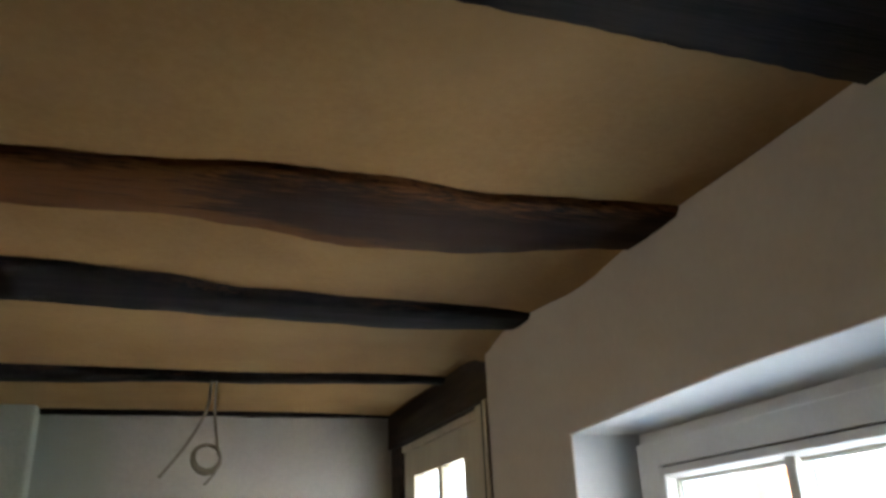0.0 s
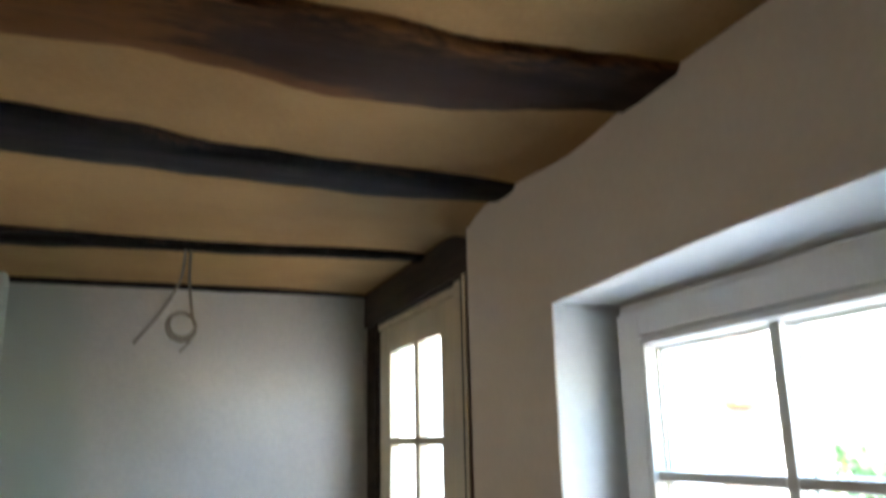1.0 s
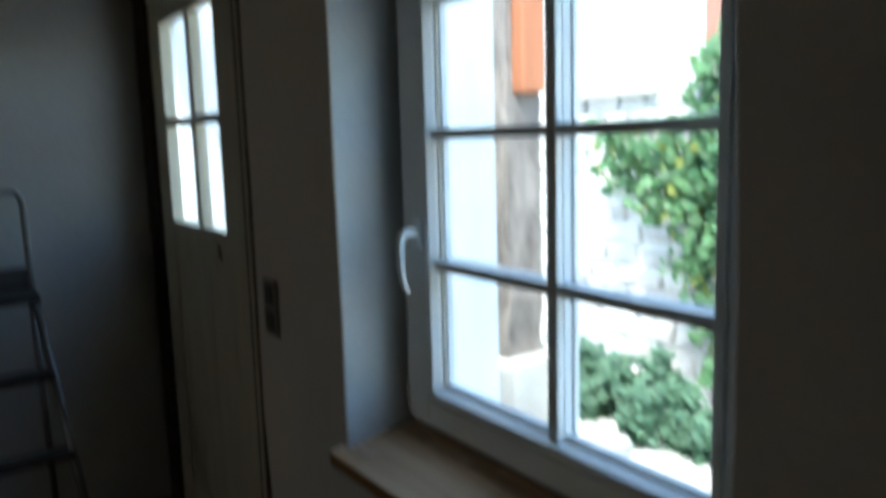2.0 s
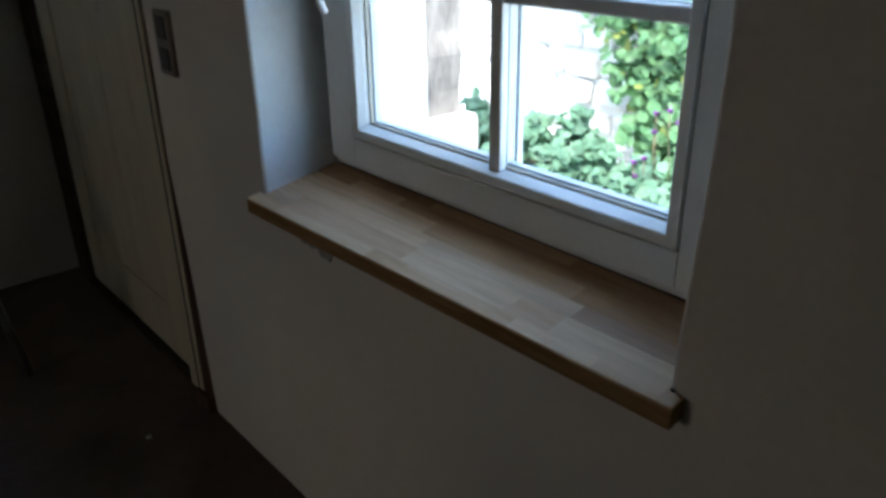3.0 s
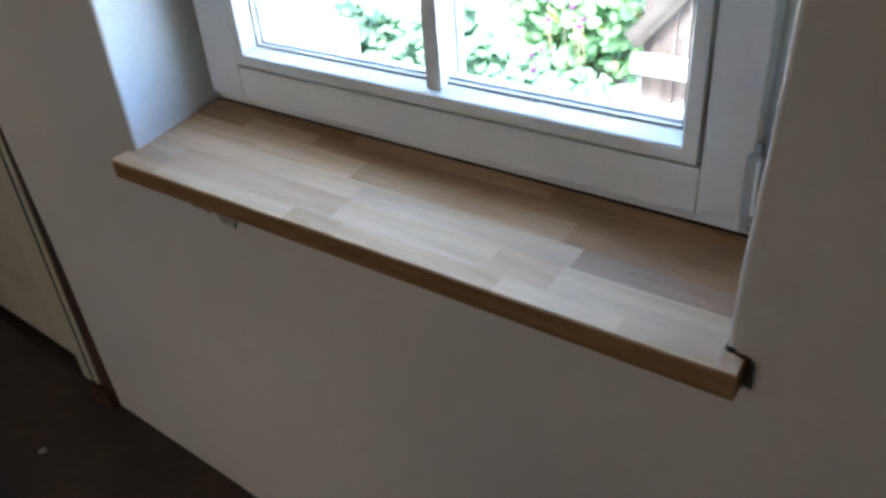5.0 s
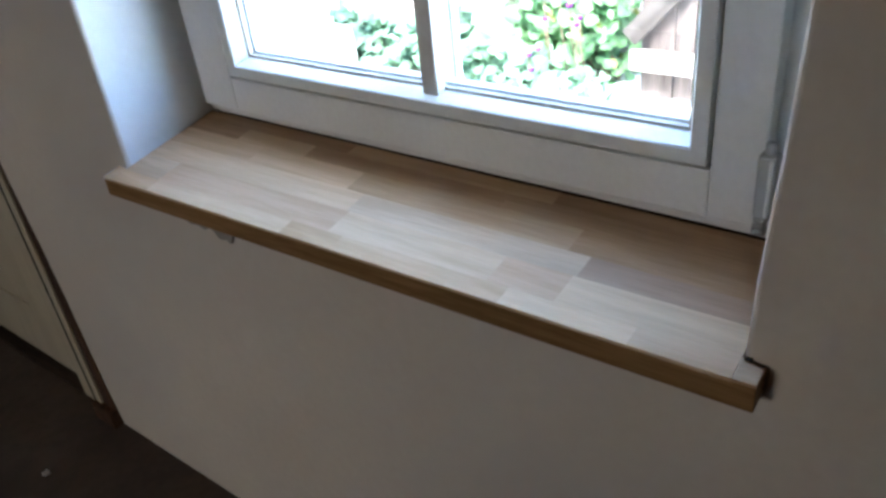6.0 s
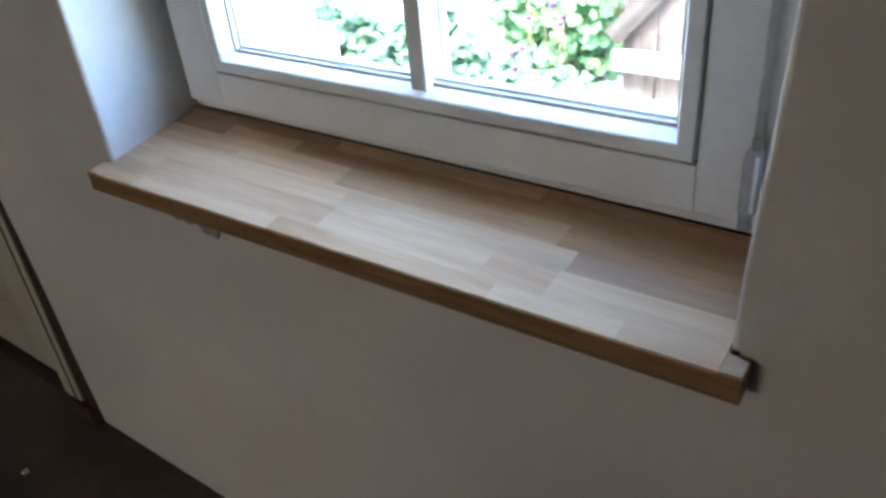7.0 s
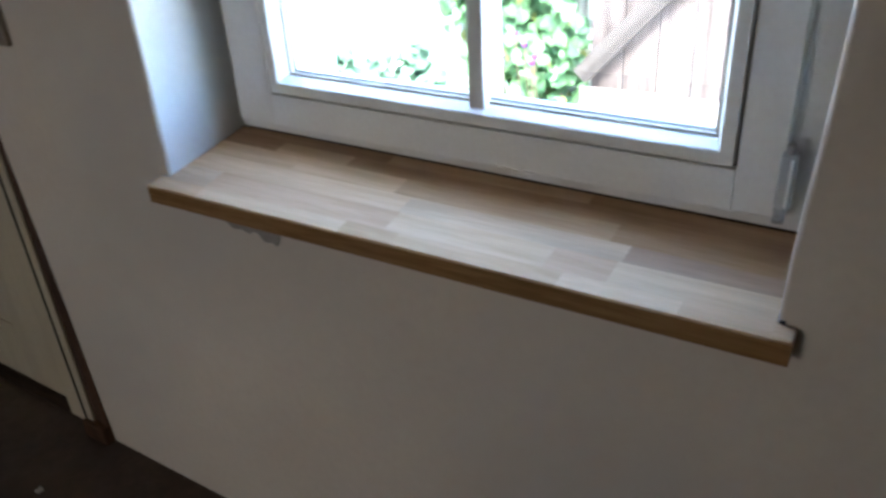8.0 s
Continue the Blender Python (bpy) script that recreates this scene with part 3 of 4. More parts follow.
prof = [(0.0, 0.172), (0.0015, 0.1525), (0.0175, 0.1525), (0.0195, 0.1545), (0.0255, 0.170), (0.027, 0.178), (0.027, 0.206), (0.0, 0.206)]
rings = []
for d, x in prof:
    rings.append([bm.verts.new((x, y, z)) for y, z in ((BY0 + d, BZ0 + d), (BY1 - d, BZ0 + d), (BY1 - d, BZ1 - d), (BY0 + d, BZ1 - d))])
for a, b in zip(rings, rings[1:] + rings[:1]):
    for k in range(4):
        bm.faces.new((a[k], a[(k + 1) % 4], b[(k + 1) % 4], b[k]))
bmesh.ops.recalc_face_normals(bm, faces=bm.faces)
wpart("glazing_bead", bm, WHITE, "white bevelled glazing bead")
IY0, IY1, IZ0, IZ1 = BY0 + 0.027, BY1 - 0.027, BZ0 + 0.027, BZ1 - 0.027
wpart("seal", frame_ring(bmesh.new(), (0.1785, 0.186), IY0 - 0.001, IY1 + 0.001, IZ0 - 0.001, IZ1 + 0.001, (0.005, 0.005, 0.005, 0.005)), SEAL, "brown rubber seal")
pane = wpart("pane", boxed(0.1815, 0.1845, IY0, IY1, IZ0, IZ1), GLASS, "inner glass sheet")
pane.visible_shadow = False
VB = -0.519
HB = (1.285, 1.569)
wpart("spacer", frame_ring(bmesh.new(), (0.188, 0.204), IY0 - 0.0005, IY1 + 0.0005, IZ0 - 0.0005, IZ1 + 0.0005, (0.008, 0.008, 0.008, 0.008)), SPACER, "grey metal spacer")


def glazing_bar(y0, y1, z0, z1):
    bm_ = bmesh.new()
    box(bm_, 0.164, 0.1812, y0, y1, z0, z1, bevel=0.004)
    return bm_


wpart("glazing_bar", glazing_bar(VB - 0.0135, VB + 0.0135, IZ0 - 0.0055, IZ1 + 0.0055), WHITE)
wpart("bar_spacer", boxed(0.186, 0.204, VB - 0.010, VB + 0.010, IZ0, IZ1), SPACER)
wpart("outer_bar", boxed(0.207, 0.220, VB - 0.0135, VB + 0.0135, IZ0, IZ1, bevel=0.003), WHITE)
for z in HB:
    for y0, y1 in ((IY0 - 0.0055, VB - 0.0137), (VB + 0.0137, IY1 + 0.0055)):
        wpart("glazing_bar", glazing_bar(y0, y1, z - 0.0115, z + 0.0115), WHITE)
        wpart("bar_spacer", boxed(0.186, 0.204, max(y0, IY0), min(y1, IY1), z - 0.008, z + 0.008), SPACER)
        wpart("outer_bar", boxed(0.207, 0.220, max(y0, IY0), min(y1, IY1), z - 0.0115, z + 0.0115, bevel=0.003), WHITE)
# handle
HY, HZ = -0.100, 1.355
handle = wpart("handle", boxed(0.142, 0.155, HY - 0.014, HY + 0.014, HZ - 0.034, HZ + 0.034, bevel=0.005), HANDLE, "white lever handle turned down")
lever = tube(spline([(0.146, HY, HZ), (0.118, HY, HZ + 0.002), (0.104, HY, HZ - 0.012), (0.100, HY, HZ - 0.055), (0.106, HY, HZ - 0.10), (0.116, HY, HZ - 0.128)], 8), 0.0105, 10, 0.0075)
for v in lever.verts:
    v.co.y = HY + (v.co.y - HY) * 1.15
part("lever", lever, HANDLE, handle, "", True).matrix_parent_inverse = Matrix.Identity(4)
# strip added in the colour of the soft shade under the frame
wpart("packing", boxed(0.196, 0.248, -0.983, -0.001, SILL_Z - 0.0415, SILL_Z + 0.0326), FRAME_SHADE, "brown strip standing for the shade under the frame")
# hinge covers
for z in (0.922, 1.84):
    bm = boxed(0.139, 0.158, -0.9605, -0.9415, z + 0.016, z + 0.086, bevel=0.005, seg=3)
    hinge = wpart("hinge", bm, HINGE, "grey-white hinge cover")
    part("cover_lip", boxed(0.1365, 0.1395, -0.9575, -0.9535, z + 0.020, z + 0.082, bevel=0.001, seg=1), HANDLE, hinge, "bright edge of the cover")
    part("pin", tube([(0.147, -0.951, z + 0.080), (0.147, -0.951, z + 0.097)], 0.0052, 10), HINGE, hinge, "hinge pin", True)
    for k in range(3):
        part("knuckle", tube([(0.147, -0.949, z - 0.003 + 0.0072 * k), (0.147, -0.949, z + 0.0030 + 0.0072 * k)], 0.0075 - 0.0008 * (k % 2), 12), HINGE, hinge, "grey metal knuckle", True)
# thin shadow groove round the glazing bead
wpart("groove", frame_ring(bmesh.new(), (0.166, 0.172), BY0 - 0.0028, BY1 + 0.0028, BZ0 - 0.0028, BZ1 + 0.0028, (0.0026, 0.0026, 0.0026, 0.0026)), GAP, "fine dark joint")
# outside sill
bm = boxed(0.252, 0.34, OUTER[0] + 0.002, OUTER[1] - 0.002, 0.845, 0.93, bevel=0.004)
for v in bm.verts:
    if v.co.z > 0.88:
        v.co.z -= 0.35 * (v.co.x - 0.252)
tagged(link_mesh("window_ledge", bm, RENDER_WALL), "pale stone ledge outside the window", "ledge", kind="structure")

# ---------------------------------------------------------------- inner sill of glued oak strips
sill = thing("window_sill", (0.08, -0.49, SILL_Z - 0.04), "oiled oak sill of glued strips under the window", "window sill")
SX = [-0.034, -0.006, 0.041, 0.086, 0.128, 0.157, 0.1815]
SKEW = [0.023, 0.021, 0.016, 0.003, 0.0, 0.0, 0.0]
STRIPS = [
    [(0.022, ""), (-0.092, "O"), (-0.387, "L"), (-0.480, "T"), (-0.730, "O"), (-0.881, "W"), (-1.006, "L")],
    [(0.022, ""), (-0.088, "G"), (-0.452, "P"), (-0.700, "L"), (-0.786, "P"), (-1.006, "W")],
    [(0.022, ""), (-0.447, "L"), (-0.790, "G"), (-1.006, "Q")],
    # back rows: dark strips that also carry the shade below the window
    [(0.022, ""), (-0.200, "O"), (-0.412, "O"), (-0.760, "T"), (-1.006, "D")],
    [(0.022, ""), (-0.130, "D"), (-0.286, "O"), (-0.640, "D"), (-1.006, "D")],
    [(0.022, ""), (-0.350, "D"), (-0.700, "T"), (-1.006, "D")],
]
KIND = {"O": OAK, "L": OAK_LIGHT, "P": OAK_PINK, "D": OAK_DARK_SHADED, "W": OAK_WHITE, "G": OAK_GREY, "Q": OAK_GREY_PINK, "T": OAK_TAN}
for r, row in enumerate(STRIPS):
    ends = [0.022] + [y for y, _ in row[1:]]
    for k in range(len(row) - 1):
        y1, y0 = ends[k], ends[k + 1]
        lo, hi = max(y0, WIN[0] + 0.001), min(y1, WIN[1] - 0.001)
        if hi - lo < 0.003:
            continue
        bm = boxed(SX[r], SX[r + 1] - 0.00006, lo + 0.00006, hi - 0.00006, SILL_Z - 0.004, SILL_Z)
        cut = 0.5 * (SX[r] + SX[r + 1])
        for v in bm.verts:
            front = v.co.x < cut
            v.co.x += SKEW[r if front else r + 1] * (0.022 - v.co.y)
        under(part("strip", bm, KIND[row[k + 1][1]], sill), sill)
for lo, hi, m_ in ((WIN[1] - 0.0009, 0.022, OAK_LIGHT), (-1.006, WIN[0] + 0.0009, OAK_LIGHT)):
    bm = boxed(-0.034, -0.0015, lo, hi, SILL_Z - 0.004, SILL_Z, bevel=0.001, seg=1)
    for v in bm.verts:
        if v.co.x < -0.01:
            v.co.x += 0.023 * (0.022 - v.co.y)
        else:
            v.co.x += askew(v.co.y) - (0.008 if v.co.y < -0.998 else 0.0)
    under(part("strip_end", bm, m_, sill), sill)
under(part("corner_gap", boxed(0.0145, 0.0192, -0.9930, -0.9865, SILL_Z - 0.001, SILL_Z + 0.0022), GAP, sill, "small dark gap at the plaster corner"), sill)
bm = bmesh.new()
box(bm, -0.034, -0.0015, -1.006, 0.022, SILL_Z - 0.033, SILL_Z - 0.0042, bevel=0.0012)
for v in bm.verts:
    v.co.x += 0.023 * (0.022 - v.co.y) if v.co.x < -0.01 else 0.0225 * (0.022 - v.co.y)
under(part("front_edge", bm, OAK_EDGE_SHADED, sill, "oiled front edge, darker with its shade put into the colour"), sill)
under(part("core", boxed(0.0, 0.182, WIN[0] + 0.001, WIN[1] - 0.001, SILL_Z - 0.0415, SILL_Z - 0.0042), OAK_EDGE_SHADED, sill), sill)

for ob in sill.children:
    for v in ob.data.vertices:
        v.co.z += 0.17 * v.co.x
# ---------------------------------------------------------------- things on the walls and the floor
plate = thing("light_switch", (0, 0.405, 1.125), "grey-brown double switch plate on the plaster wall", "switch")
under(part("plate", boxed(-0.010, 0.002, 0.364, 0.447, 1.050, 1.200, bevel=0.004), SWITCH, plate), plate)
for z in (1.089, 1.161):
    under(part("rocker", boxed(-0.0135, -0.009, 0.379, 0.432, z - 0.026, z + 0.026, bevel=0.003), SWITCH_DARK, plate, "dark rocker"), plate)



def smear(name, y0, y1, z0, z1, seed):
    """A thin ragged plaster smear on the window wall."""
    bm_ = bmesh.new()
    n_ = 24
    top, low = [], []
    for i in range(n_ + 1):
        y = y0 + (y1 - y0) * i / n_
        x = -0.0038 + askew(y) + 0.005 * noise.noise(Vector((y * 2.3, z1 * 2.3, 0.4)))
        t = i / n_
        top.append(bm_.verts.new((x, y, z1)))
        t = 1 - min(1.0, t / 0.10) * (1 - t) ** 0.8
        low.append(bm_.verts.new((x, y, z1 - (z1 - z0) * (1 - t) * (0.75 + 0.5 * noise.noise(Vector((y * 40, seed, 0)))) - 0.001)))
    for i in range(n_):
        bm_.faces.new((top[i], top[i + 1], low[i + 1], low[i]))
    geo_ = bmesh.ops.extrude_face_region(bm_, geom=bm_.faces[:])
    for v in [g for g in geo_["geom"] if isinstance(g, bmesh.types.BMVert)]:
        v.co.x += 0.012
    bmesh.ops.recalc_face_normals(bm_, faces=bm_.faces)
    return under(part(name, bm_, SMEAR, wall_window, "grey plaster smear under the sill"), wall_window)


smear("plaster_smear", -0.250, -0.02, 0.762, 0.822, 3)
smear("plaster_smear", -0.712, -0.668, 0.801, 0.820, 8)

chip = boxed(-0.194, -0.178, 0.532, 0.546, 0.001, 0.006, bevel=0.002)
tagged(link_mesh("plaster_chip", rough_up(chip, 0.004, 60), CHIP), "small white plaster chip lying on the floor", "debris")


# hanging cable
cable = thing("hanging_cable", (-0.797, 1.11, 2.30), "loose grey electric cable with a coil hanging from a beam", "cable")
cy = 1.10
under(part("wire", tube(spline([(-0.803, cy, 2.312), (-0.815, cy, 2.20), (-0.870, cy, 2.09), (-0.950, cy, 1.98)]), 0.0050), CABLE, cable, "", True), cable)
under(part("wire", tube(spline([(-0.787, cy, 2.312), (-0.786, cy, 2.20), (-0.772, cy - 0.01, 2.09), (-0.765, cy - 0.015, 2.05)]), 0.0050), CABLE, cable, "", True), cable)
for k, (dx, dz, r) in enumerate(((0, 0.012, 0.046), (0.005, 0.015, 0.042), (0.002, 0.007, 0.047))):
    ring = [(-0.806 + dx + r * math.cos(a), cy - 0.015 + 0.012 * math.sin(a + k) + 0.006 * k, 2.030 + dz + r * math.sin(a)) for a in [2 * math.pi * i / 30 for i in range(31)]]
    under(part("coil", tube(ring, 0.0050), CABLE, cable, "", True), cable)
under(part("wire_end", tube(spline([(-0.762, cy, 2.02), (-0.780, cy, 1.985), (-0.805, cy, 1.955)]), 0.004), CABLE, cable, "", True), cable)


# step ladder
def step_ladder(at, turn):
    lad = thing("step_ladder", (0, 0, 0), "folding aluminium step ladder with a round hoop at the end wall", "ladder")
    w, top, plat = 0.155, 1.42, 1.05

    def leg(x, lean, z1):
        return tube([(x * 1.35, lean, 0.0), (x, 0, z1)], 0.013, 8)

    hoop = [(-w * 1.02, 0.02, plat), (-w * 1.0, 0.03, top - 0.06), (-w * 0.93, 0.03, top - 0.015), (-w * 0.75, 0.03, top), (0, 0.03, top + 0.004), (w * 0.75, 0.03, top), (w * 0.93, 0.03, top - 0.015), (w, 0.03, top - 0.06), (w * 1.02, 0.02, plat)]
    part("hoop", tube(spline(hoop, 6), 0.012, 10), ALU, lad, "rounded handrail hoop", True)
    for s in (-1, 1):
        part("rail", tube([(s * w * 1.45, -0.42, 0.01), (s * w * 1.02, 0.0, plat)], 0.015, 8), ALU, lad, "", True)
        part("rear_leg", tube([(s * w * 1.30, 0.24, 0.01), (s * w, 0.03, plat - 0.02)], 0.012, 8), ALU, lad, "", True)
    for i, z in enumerate((0.26, 0.52, 0.78)):
        y = -0.42 * (1 - z / plat)
        ww = w * (1.45 - 0.43 * z / plat)
        part("tread", boxed(-ww, ww, y - 0.04, y + 0.05, z - 0.012, z + 0.012, bevel=0.004), LADDER_DARK, lad, "dark ribbed tread")
    part("platform", boxed(-w * 1.05, w * 1.05, -0.09, 0.14, plat - 0.015, plat + 0.015, bevel=0.006), LADDER_DARK, lad, "dark platform")
    part("apron", boxed(-w * 0.95, w * 0.95, 0.015, 0.035, plat + 0.02, plat + 0.10, bevel=0.008), LADDER_DARK, lad, "dark plate over the platform")
    lad.matrix_world = pose(*at, 0, 0, turn)
    return lad


step_ladder((-0.61, 1.52, 0), 4)

# ---------------------------------------------------------------- outside
bm = bmesh.new()
bmesh.ops.create_grid(bm, x_segments=120, y_segments=120, size=60)
for v in bm.verts:
    v.co.x += 60.9
    r = v.co.x
    v.co.z = -0.12 + 0.03 * noise.noise(v.co * 0.7) + (0.0 if r > 1 else -0.05)
tagged(link_mesh("ground", bm, EARTH, smooth=True), "pale dusty gravel ground of a small yard", "ground", kind="structure")
bm = bmesh.new()
bmesh.ops.create_grid(bm, x_segments=8, y_segments=40, size=0.5)
for v in bm.verts:
    v.co = Vector((0.42 + (v.co.x + 0.5) * 3.2, -6 + (v.co.y + 0.5) * 14, -0.085 + 0.015 * noise.noise(v.co * 23)))
tagged(link_mesh("yard_path", bm, EARTH, smooth=True), "sunlit dusty path in the yard", "path", kind="structure")

YX = 3.15
bm = slab_with_hole("yard", 0, YX, 0.4, 0.28, 9.0, -0.3, 2.9, None, RENDER_WALL, "", 0.2)
for v in bm.verts:
    if v.co.x < YX + 0.1:
        v.co.x += 0.03 * noise.noise(v.co * 2.1)
yard_wall = tagged(link_mesh("yard_wall", bm, RENDER_WALL), "sunlit pale lime-rendered rubble wall of the neighbouring house", "wall", kind="structure")
stone_rng = random.Random(21)
z = -0.10
while z < 1.75:
    h = stone_rng.uniform(0.11, 0.19)
    y = 0.30 + stone_rng.uniform(0, 0.15)
    while y < 2.9:
        w = stone_rng.uniform(0.14, 0.34)
        d = stone_rng.uniform(0.008, 0.028)
        bm = boxed(YX - 0.02 - d, YX + 0.05, y + 0.012, y + w - 0.012, z + 0.010 + stone_rng.uniform(0, 0.012), z + h - 0.008 - stone_rng.uniform(0, 0.015), bevel=0.018, seg=1)
        part("stone", rough_up(bm, 0.022, 5), RUBBLE, yard_wall)
        y += w
    z += h
bm = rough_up(boxed(YX - 0.10, YX + 0.02, 1.75, 2.75, 1.80, 1.89, bevel=0.02), 0.015, 6)
tagged(link_mesh("stone_ledge", bm, STONE), "grey stone ledge on the sunlit wall", "ledge", kind="structure")
bm = rough_up(boxed(YX - 0.03, YX + 0.02, 1.28, 1.42, 2.05, 2.88, bevel=0.01), 0.006, 6)
tagged(link_mesh("timber_stud", bm, RED_TIMBER), "reddish timber stud in the sunlit wall", "timber", kind="structure")

post = thing("porch_post", (1.85, 1.62, 0.4), "weathered grey square timber post on a stone base", "post")
bm = bmesh.new()
pr = []
for i in range(40):
    z = 0.40 + 2.4 * i / 39
    pr.append([bm.verts.new((1.85 + sx * 0.13 + 0.018 * noise.noise(Vector((sx, z * 5, 1))), 1.660 + sy * 0.110 + 0.018 * noise.noise(Vector((sy * 3, z * 5, 7))), z)) for sx, sy in ((-1, -0.8), (-0.85, -1), (0.85, -1), (1, -0.8), (1, 0.8), (0.85, 1), (-0.85, 1), (-1, 0.8))])
for a, b in zip(pr, pr[1:]):
    for k in range(8):
        bm.faces.new((a[k], a[(k + 1) % 8], b[(k + 1) % 8], b[k]))
bm.faces.new(pr[-1])
bm.faces.new(pr[0][::-1])
bmesh.ops.recalc_face_normals(bm, faces=bm.faces)
under(part("shaft", bm, OLD_WOOD, post), post)
bm = rough_up(boxed(1.78, 1.93, 1.47, 1.572, 1.78, 2.36, bevel=0.02, seg=3), 0.008, 8)
under(part("bracket", bm, ORANGE, post, "orange-brown timber bracket"), post)
bm = boxed(1.68, 2.02, 1.46, 1.80, -0.12, 0.40, bevel=0.04)
under(part("stone_base", rough_up(bm, 0.02, 6), STONE, post, "pale stone base"), post)

# plank gate with rails and a brace
gate = thing("plank_gate", (2.75, -0.6, -0.1), "weathered grey plank gate with pale rails and a diagonal brace", "gate")
for k in range(12):
    y = 0.36 - k * 0.165
    bm = rough_up(boxed(2.76, 2.785, y - 0.160, y, -0.04 - 0.02 * random.random(), 1.30 + 0.03 * random.random(), bevel=0.004), 0.003, 5)
    under(part("board", bm, BOARD, gate), gate)
for z in (0.085, 1.02):
    under(part("rail", rough_up(boxed(2.70, 2.758, -1.6, 0.39, z, z + 0.095, bevel=0.006), 0.004, 5), RAIL, gate, "pale horizontal rail"), gate)
bm = boxed(-0.027, 0.027, -0.045, 0.045, 0, 1.20, bevel=0.005)
ob = part("brace", bm, BRACE, gate, "dark diagonal brace")
ob.matrix_parent_inverse = Matrix.Translation(-gate.location)
ob.matrix_basis = pose(2.730, 0.40, 0.235, 43, 0, 0)


def leaf_mesh(bm_, at, size, rot, bend):
    """A small bent leaf of six corners."""
    shape = [(0, 0, 0), (0.42, 0.30, 0.5), (0.36, 0.72, 0.5), (0, 1.05, 0), (-0.36, 0.72, 0.5), (-0.42, 0.30, 0.5)]
    vs = [bm_.verts.new(at + rot @ Vector((x * size, (y - 0.3) * size, -bend * size * z - 0.25 * bend * size * y * y))) for x, y, z in shape]
    bm_.faces.new((vs[0], vs[1], vs[2], vs[3]))
    bm_.faces.new((vs[0], vs[3], vs[4], vs[5]))


def foliage(rng, centres, count, size, facing):
    """Leaves scattered round branch ends: centres of (point, radius)."""
    bm_ = bmesh.new()
    for _ in range(count):
        c, r = rng.choice(centres)
        d = Vector((rng.gauss(0, 1), rng.gauss(0, 1), rng.gauss(0, 1)))
        d = d.normalized() * r * rng.random() ** 0.5
        n_ = (facing + Vector((rng.uniform(-1, 1), rng.uniform(-1, 1), rng.uniform(-0.7, 0.7))) * 0.8).normalized()
        rot = n_.to_track_quat("Z", "Y").to_matrix() @ Euler((0, 0, rng.uniform(0, 6.28))).to_matrix()
        leaf_mesh(bm_, c + d, size * rng.uniform(0.6, 1.3), rot, rng.uniform(0.1, 0.45))
    return bm_


def leaf_set(mat_, sizes):
    out = []
    for i, q in enumerate(sizes):
        bm_ = bmesh.new()
        leaf_mesh(bm_, Vector((0, 0, 0)), q, Matrix.Identity(3), 0.15 + 0.08 * i)
        me = bpy.data.meshes.new("leaf")
        bm_.to_mesh(me)
        bm_.free()
        me.materials.append(mat_)
        out.append(me)
    return out


def single_leaves(rng, meshes, centres, count, facing, owner, out):
    """Leaves of their own in front of the joined ones."""
    for _ in range(count):
        c, r = rng.choice(centres)
        d = Vector((-abs(rng.gauss(0, 1)), rng.gauss(0, 1), rng.gauss(0, 1))).normalized() * r * rng.uniform(0.7, 1.05)
        n_ = (facing + Vector((rng.uniform(-1, 1), rng.uniform(-1, 1), rng.uniform(-0.7, 0.7))) * 0.7).normalized()
        rot = n_.to_track_quat("Z", "Y").to_matrix() @ Euler((0, 0, rng.uniform(0, 6.28))).to_matrix()
        ob_ = new("leaf", rng.choice(meshes))
        ob_.parent = owner
        ob_.matrix_basis = Matrix.Translation(c + d + out) @ rot.to_4x4()
        under(ob_, owner)


rng = random.Random(4)
vine = thing("climbing_vine", (2.95, 1.0, -0.1), "yellow-green climbing vine hanging over the sunlit wall", "vine")
ends = []
for k in range(15):
    y = rng.uniform(0.58, 1.40)
    top = rng.uniform(1.3, 1.75)
    p = [Vector((3.0, 0.75 + rng.uniform(-0.2, 0.3), -0.12)), Vector((3.03, (y + 0.9) / 2, 0.6)), Vector((3.02, y, 1.2)), Vector((3.0 + rng.uniform(-0.1, 0.05), y + rng.uniform(-0.1, 0.25), top))]
    path = spline(p, 8)
    under(part("stem", tube(path, 0.014, 6, 0.004), STEM, vine, "", True), vine)
    ends += [(q + Vector((-0.06, 0, 0)), 0.17) for q in path[4:]]
for k in range(150):
    z = rng.uniform(0.0, 1.62)
    left = 0.9 + 0.62 * z + (0.22 if z > 1.3 else 0.0)
    ends.append((Vector((2.97 + rng.uniform(-0.12, 0.06), rng.uniform(0.57, left), z)), 0.15))
for k in range(26):
    a = rng.uniform(0, 6.28)
    r = 0.28 * rng.random() ** 0.5
    ends.append((Vector((2.97 + rng.uniform(-0.1, 0.06), 1.08 + r * math.cos(a), 1.86 + 0.9 * r * math.sin(a))), 0.12))
under(part("leaves", foliage(rng, ends, 7000, 0.072, Vector((-0.75, -0.25, 0.55))), LEAF_VINE, vine, "yellow-green leaves"), vine)["kind"] = "stuff"
under(part("young_leaves", foliage(rng, ends, 650, 0.066, Vector((-0.75, -0.25, 0.55))), LEAF_YELLOW, vine, "yellowing leaves"), vine)["kind"] = "stuff"
single_leaves(rng, leaf_set(LEAF_VINE, (0.06, 0.07, 0.085, 0.10)), [e for e in ends if e[0].z < 1.9], 290, Vector((-0.75, -0.25, 0.45)), vine, Vector((-0.03, 0, 0)))

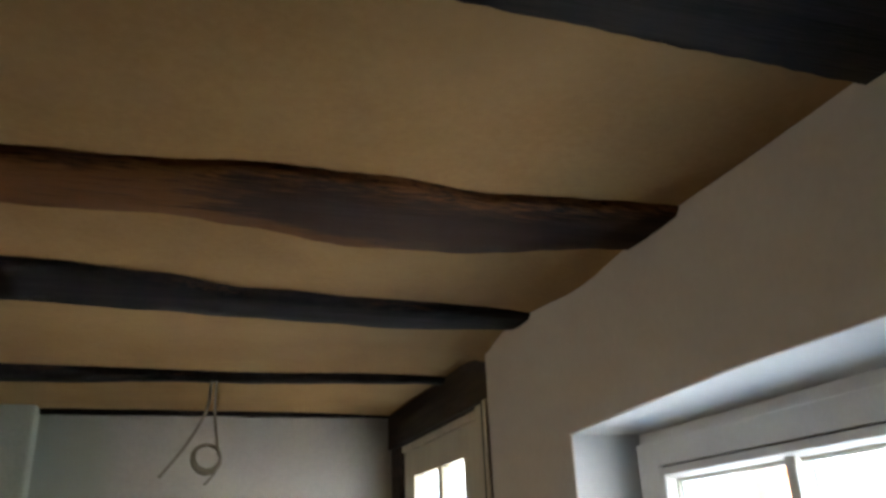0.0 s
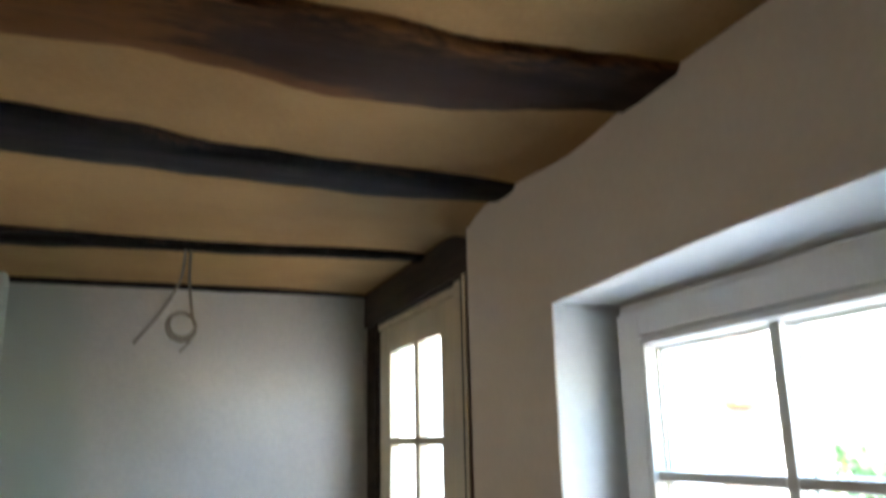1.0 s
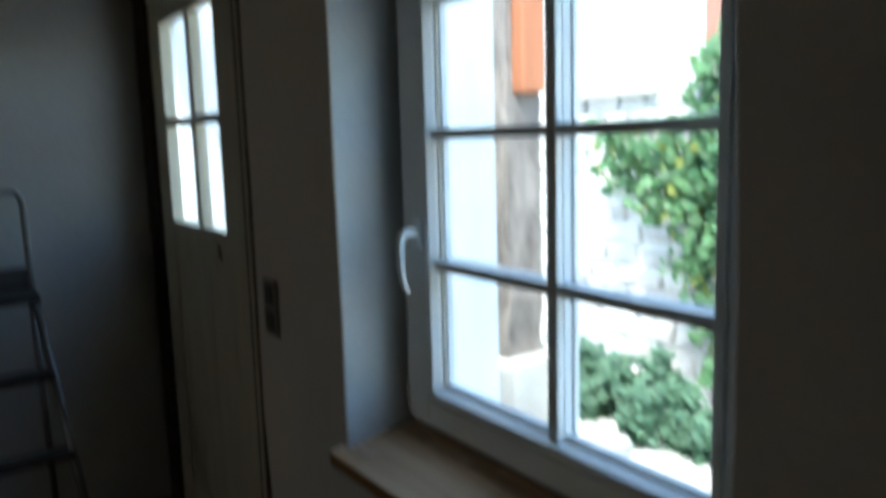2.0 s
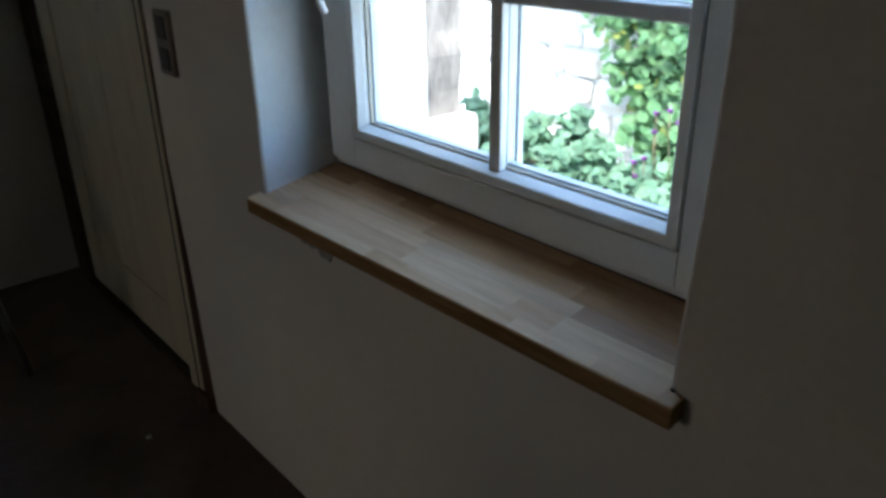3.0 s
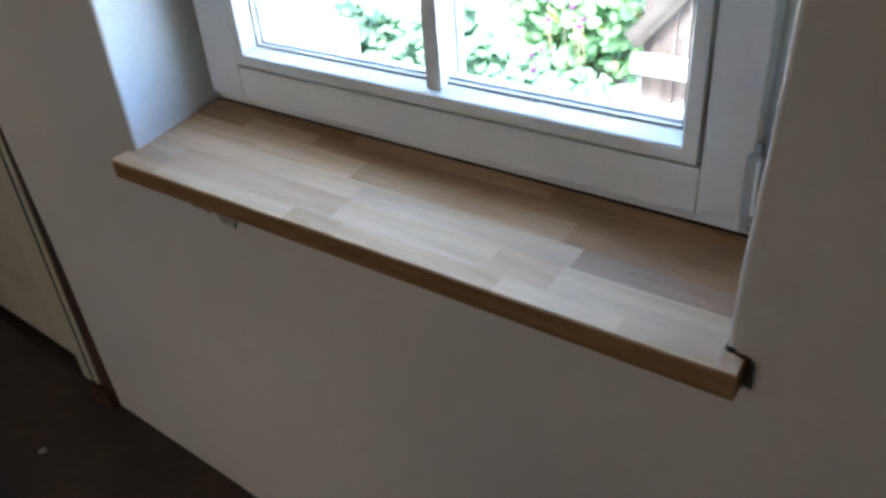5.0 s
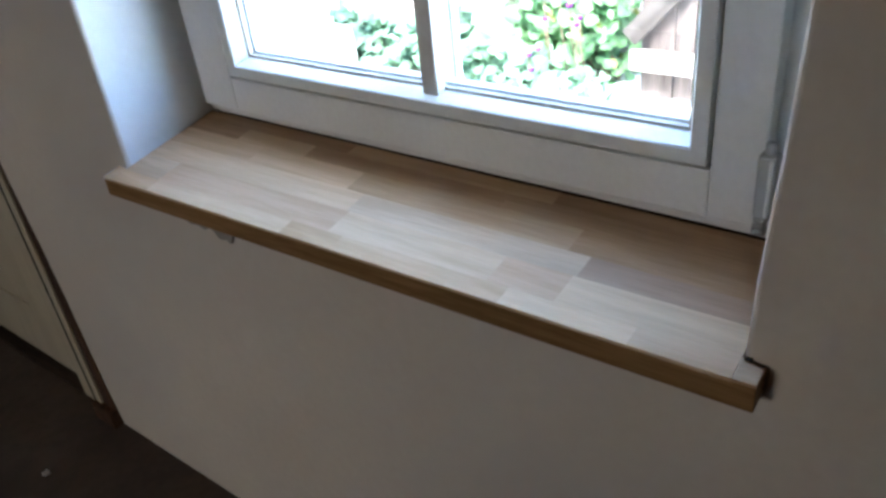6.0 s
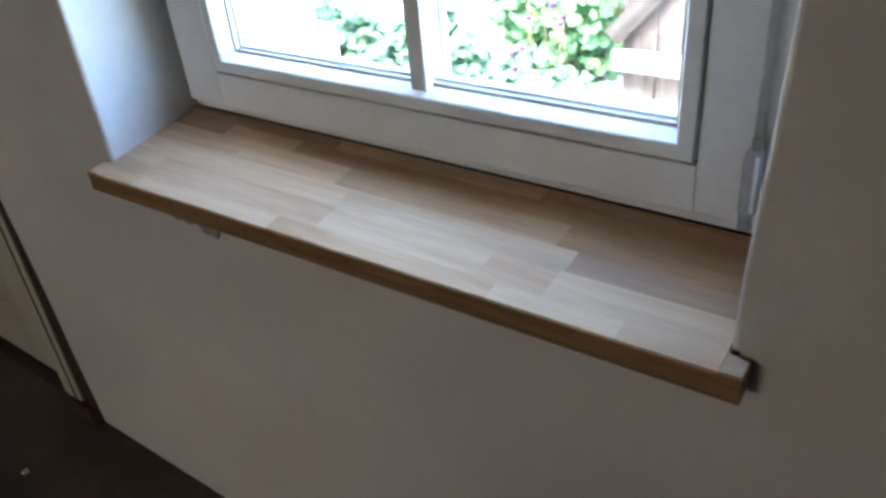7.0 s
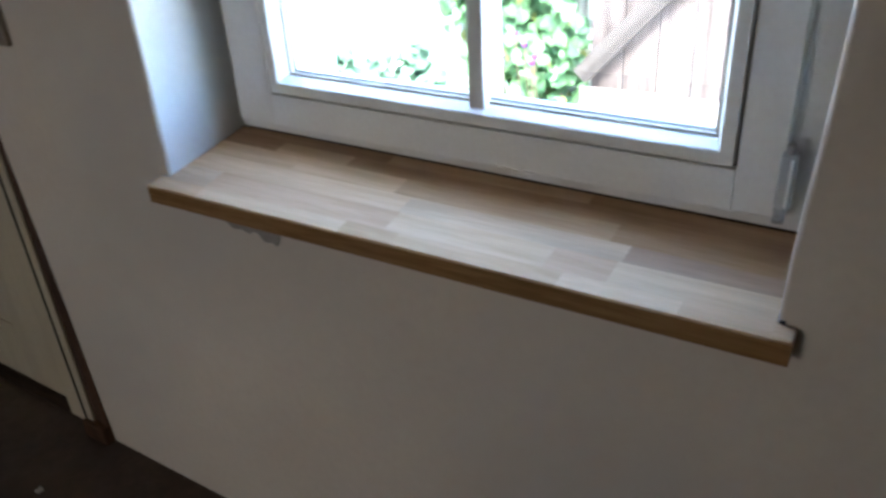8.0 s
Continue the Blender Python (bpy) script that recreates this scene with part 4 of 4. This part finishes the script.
for cx, cyy, w, h, n_, lab in ((2.50, 1.30, 0.36, 0.36, 620, "low blue-green leafy shrub at the wall foot"), (2.55, 1.95, 0.34, 0.30, 520, "low blue-green leafy shrub at the wall foot"), (2.55, 0.75, 0.26, 0.20, 320, "small low green plant beside the gate")):
    shrub = thing("shrub", (cx, cyy, -0.1), lab, "shrub", "shrubs in the yard")
    cs = []
    for k in range(14):
        a = rng.uniform(0, 6.28)
        r = w * rng.random() ** 0.5
        tip = Vector((cx + r * math.cos(a) * 0.8, cyy + r * math.sin(a), -0.10 + h * (1.05 - (r / w) ** 2 * 0.6) * rng.uniform(0.7, 1.1)))
        under(part("stem", tube([(cx + 0.2 * r * math.cos(a), cyy + 0.2 * r * math.sin(a), -0.12), ((cx + tip.x) / 2, (cyy + tip.y) / 2, tip.z * 0.6), tip], 0.006, 5, 0.003), STEM, shrub, "", True), shrub)
        cs += [(tip, 0.10), (tip - Vector((0, 0, 0.10)), 0.11)]
    under(part("leaves", foliage(rng, cs, int(n_ * 2.0), 0.072, Vector((-0.5, -0.2, 0.85))), LEAF_SHRUB, shrub, "broad blue-green leaves"), shrub)["kind"] = "stuff"
    single_leaves(rng, leaf_set(LEAF_SHRUB, (0.058, 0.07, 0.085)), cs, 120, Vector((-0.5, -0.2, 0.85)), shrub, Vector((-0.01, 0, 0.02)))

for k in range(9):
    at = Vector((2.45 + rng.uniform(-0.1, 0.15), rng.uniform(0.42, 0.74), rng.uniform(0.12, 0.55)))
    fl = thing("flower", (at.x, at.y, at.z), "small purple blossom among the green leaves", "flower", "purple flowers")
    bm = bmesh.new()
    for j in range(5):
        rot = Euler((0.5, -0.9, 2 * math.pi * j / 5)).to_matrix()
        leaf_mesh(bm, at, 0.026, rot, 0.3)
    under(part("petals", bm, PURPLE, fl), fl)
    under(part("stalk", tube([at, at + Vector((0.02, 0.01, -0.12)), at + Vector((0.10, 0.0, -at.z - 0.10))], 0.003, 5), STEM, fl, "", True), fl)

# pale edging stones before the shrubs
for k in range(7):
    y = 2.25 - 0.27 * k + rng.uniform(-0.03, 0.03)
    x = 2.08 + rng.uniform(-0.04, 0.04)
    w, h = rng.uniform(0.10, 0.13), rng.uniform(0.05, 0.09)
    bm = boxed(x - 0.09, x + 0.09, y - w, y + w, -0.12, -0.07 + h, bevel=0.025)
    rough_up(bm, 0.02, 9)
    tagged(link_mesh("edging_stone", bm, STONE, smooth=True), "pale rough stone edging the planted bed", "stone", "edging stones")
